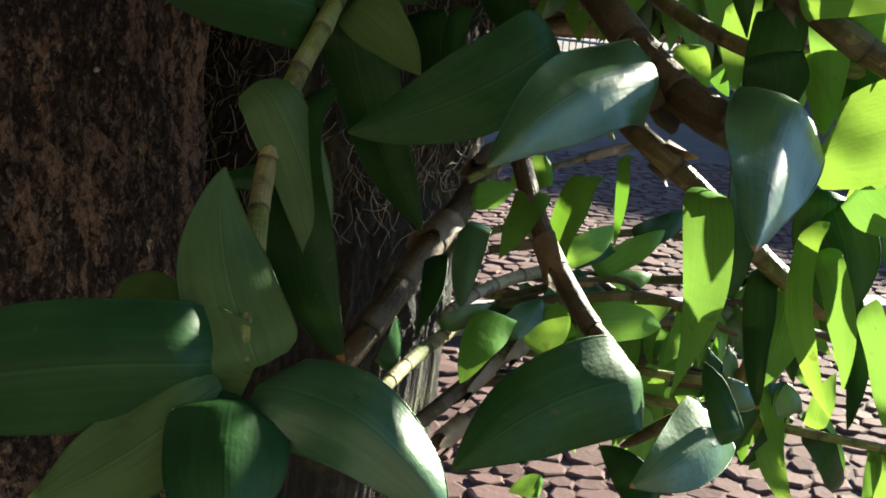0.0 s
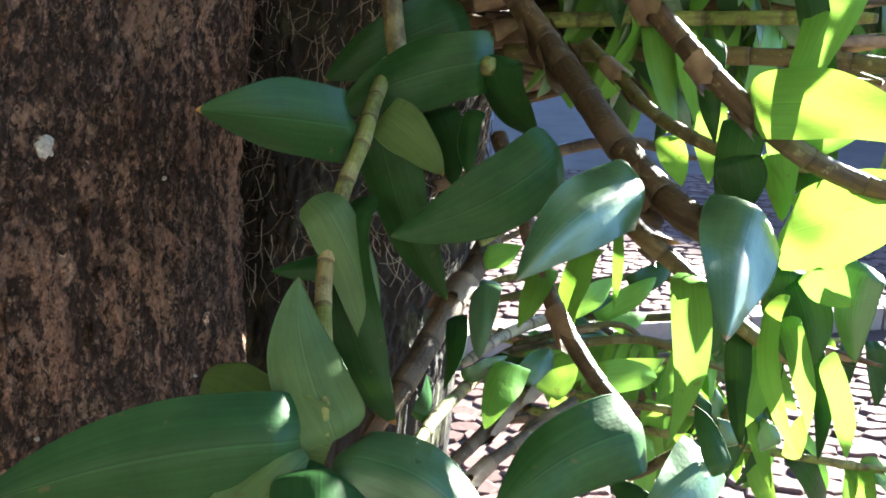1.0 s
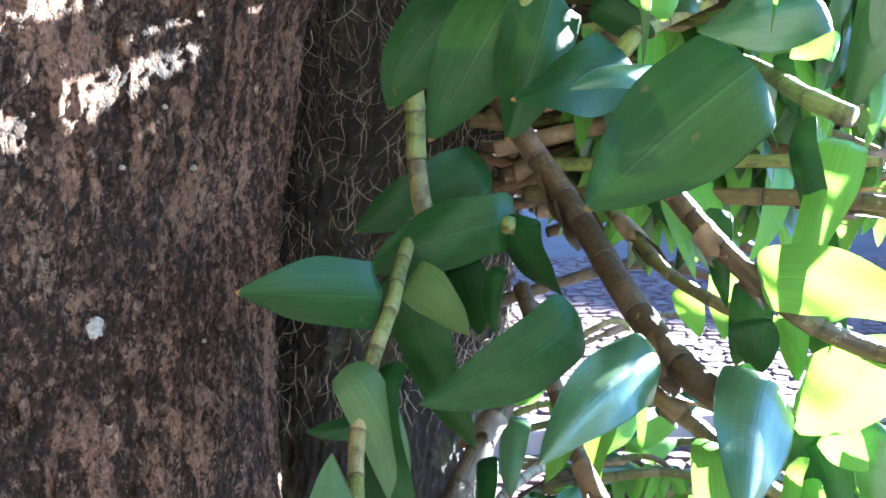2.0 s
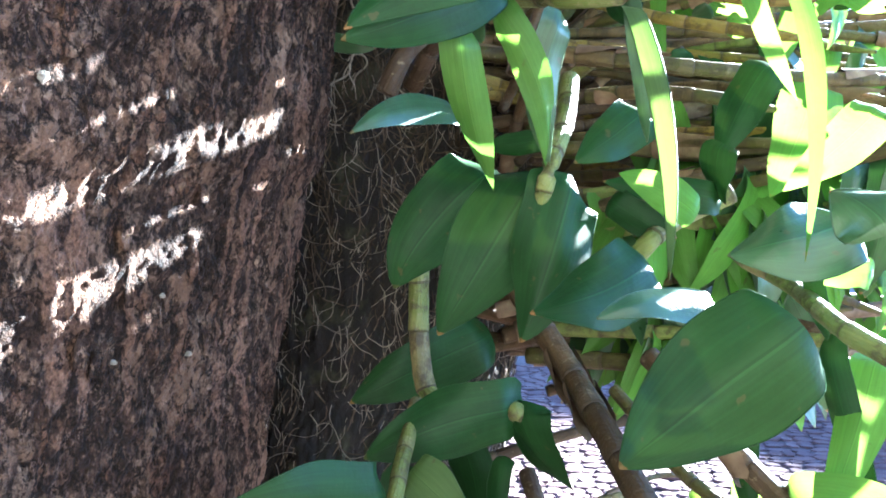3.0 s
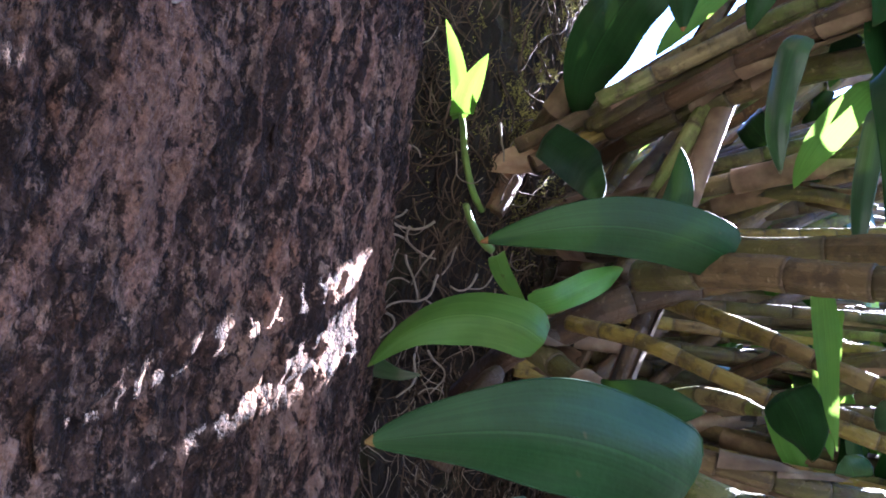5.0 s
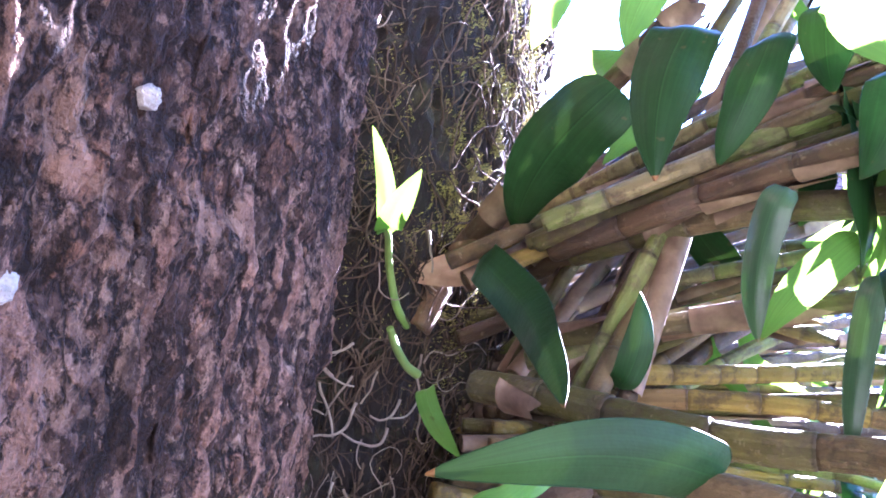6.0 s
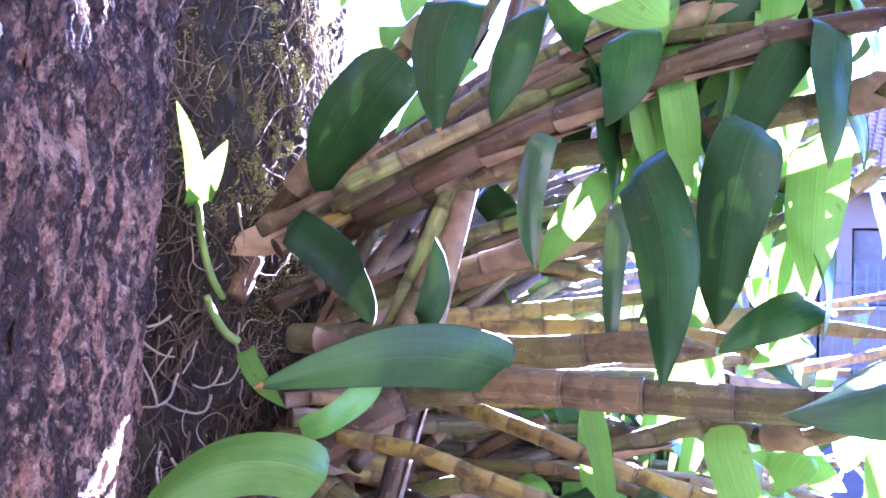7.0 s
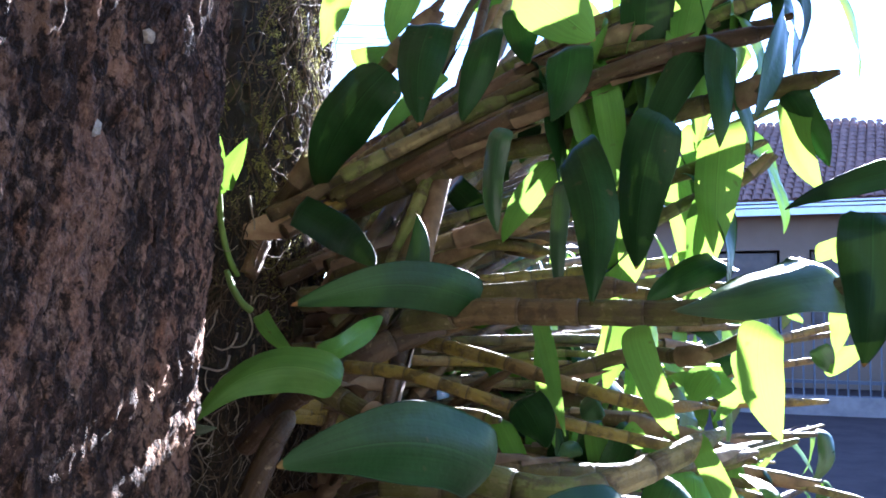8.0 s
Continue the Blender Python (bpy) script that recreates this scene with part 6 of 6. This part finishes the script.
def stone_verts(cx, cy, wide, deep, z):
    """A small hand-cut sett: six-sided, with a worn, slightly tilted top."""
    v = []
    tip_x, tip_y = stone_rng.uniform(-0.06, 0.06), stone_rng.uniform(-0.08, 0.08)
    turn = stone_rng.uniform(-0.4, 0.4)
    outline = []
    for k in range(6):
        a = 2 * math.pi * k / 6 + turn
        outline.append((math.cos(a) * wide * stone_rng.uniform(0.46, 0.60), math.sin(a) * deep * stone_rng.uniform(0.48, 0.62)))
    for scale, height in ((1.08, -0.006), (0.98, 0.000), (0.84, 0.0025)):
        for x, y in outline:
            v.append((cx + x * scale, cy + y * scale, z + height + tip_x * x + tip_y * y))
    f = [(6 * i + k, 6 * i + (k + 1) % 6, 6 * i + 6 + (k + 1) % 6, 6 * i + 6 + k) for i in (0, 1) for k in range(6)]
    f.append(tuple(range(12, 18)))
    return v, f


rest_v, rest_f, singles = [], [], 0
y = 1.0
while y < 6.2:
    deep = stone_rng.uniform(0.050, 0.075)
    x = -0.6 + stone_rng.uniform(0, 0.1)
    while x < 1.2 + 0.55 * y:
        wide = stone_rng.uniform(0.060, 0.135)
        gap = (Vector((x + wide / 2, y + deep / 2, 0)) - KERB_AT).dot(KERB_OUT)
        if not -0.10 < gap < 0.20:
            z = stone_rng.uniform(-0.004, 0.004) + (0.042 if gap > 0 else -0.006)
            v, f = stone_verts(x + wide / 2, y + deep / 2 + stone_rng.uniform(-0.010, 0.010) + 0.03 * math.sin(3 * x), wide, deep, z)
            if 0.2 < x < 1.3 and 2.3 < y < 2.75 and singles < 300:
                under(mesh_object("sett", v, f, STONE, False), paving)
                singles += 1
            else:
                b = len(rest_v)
                rest_v += v
                rest_f += [tuple(b + q for q in g) for g in f]
        x += wide
    y += deep
tagged(under(mesh_object("setts", rest_v, rest_f, STONE, False), paving), kind="stuff")
# earth bed of the raised side
bed = [KERB_AT + KERB_DIR * a + KERB_OUT * b + Vector((0, 0, 0.035)) for a, b in ((-5, 0.10), (9, 0.10), (9, 30), (-5, 30))]
under(mesh_object("bed", bed, [(0, 1, 2, 3)], GROUT), paving)
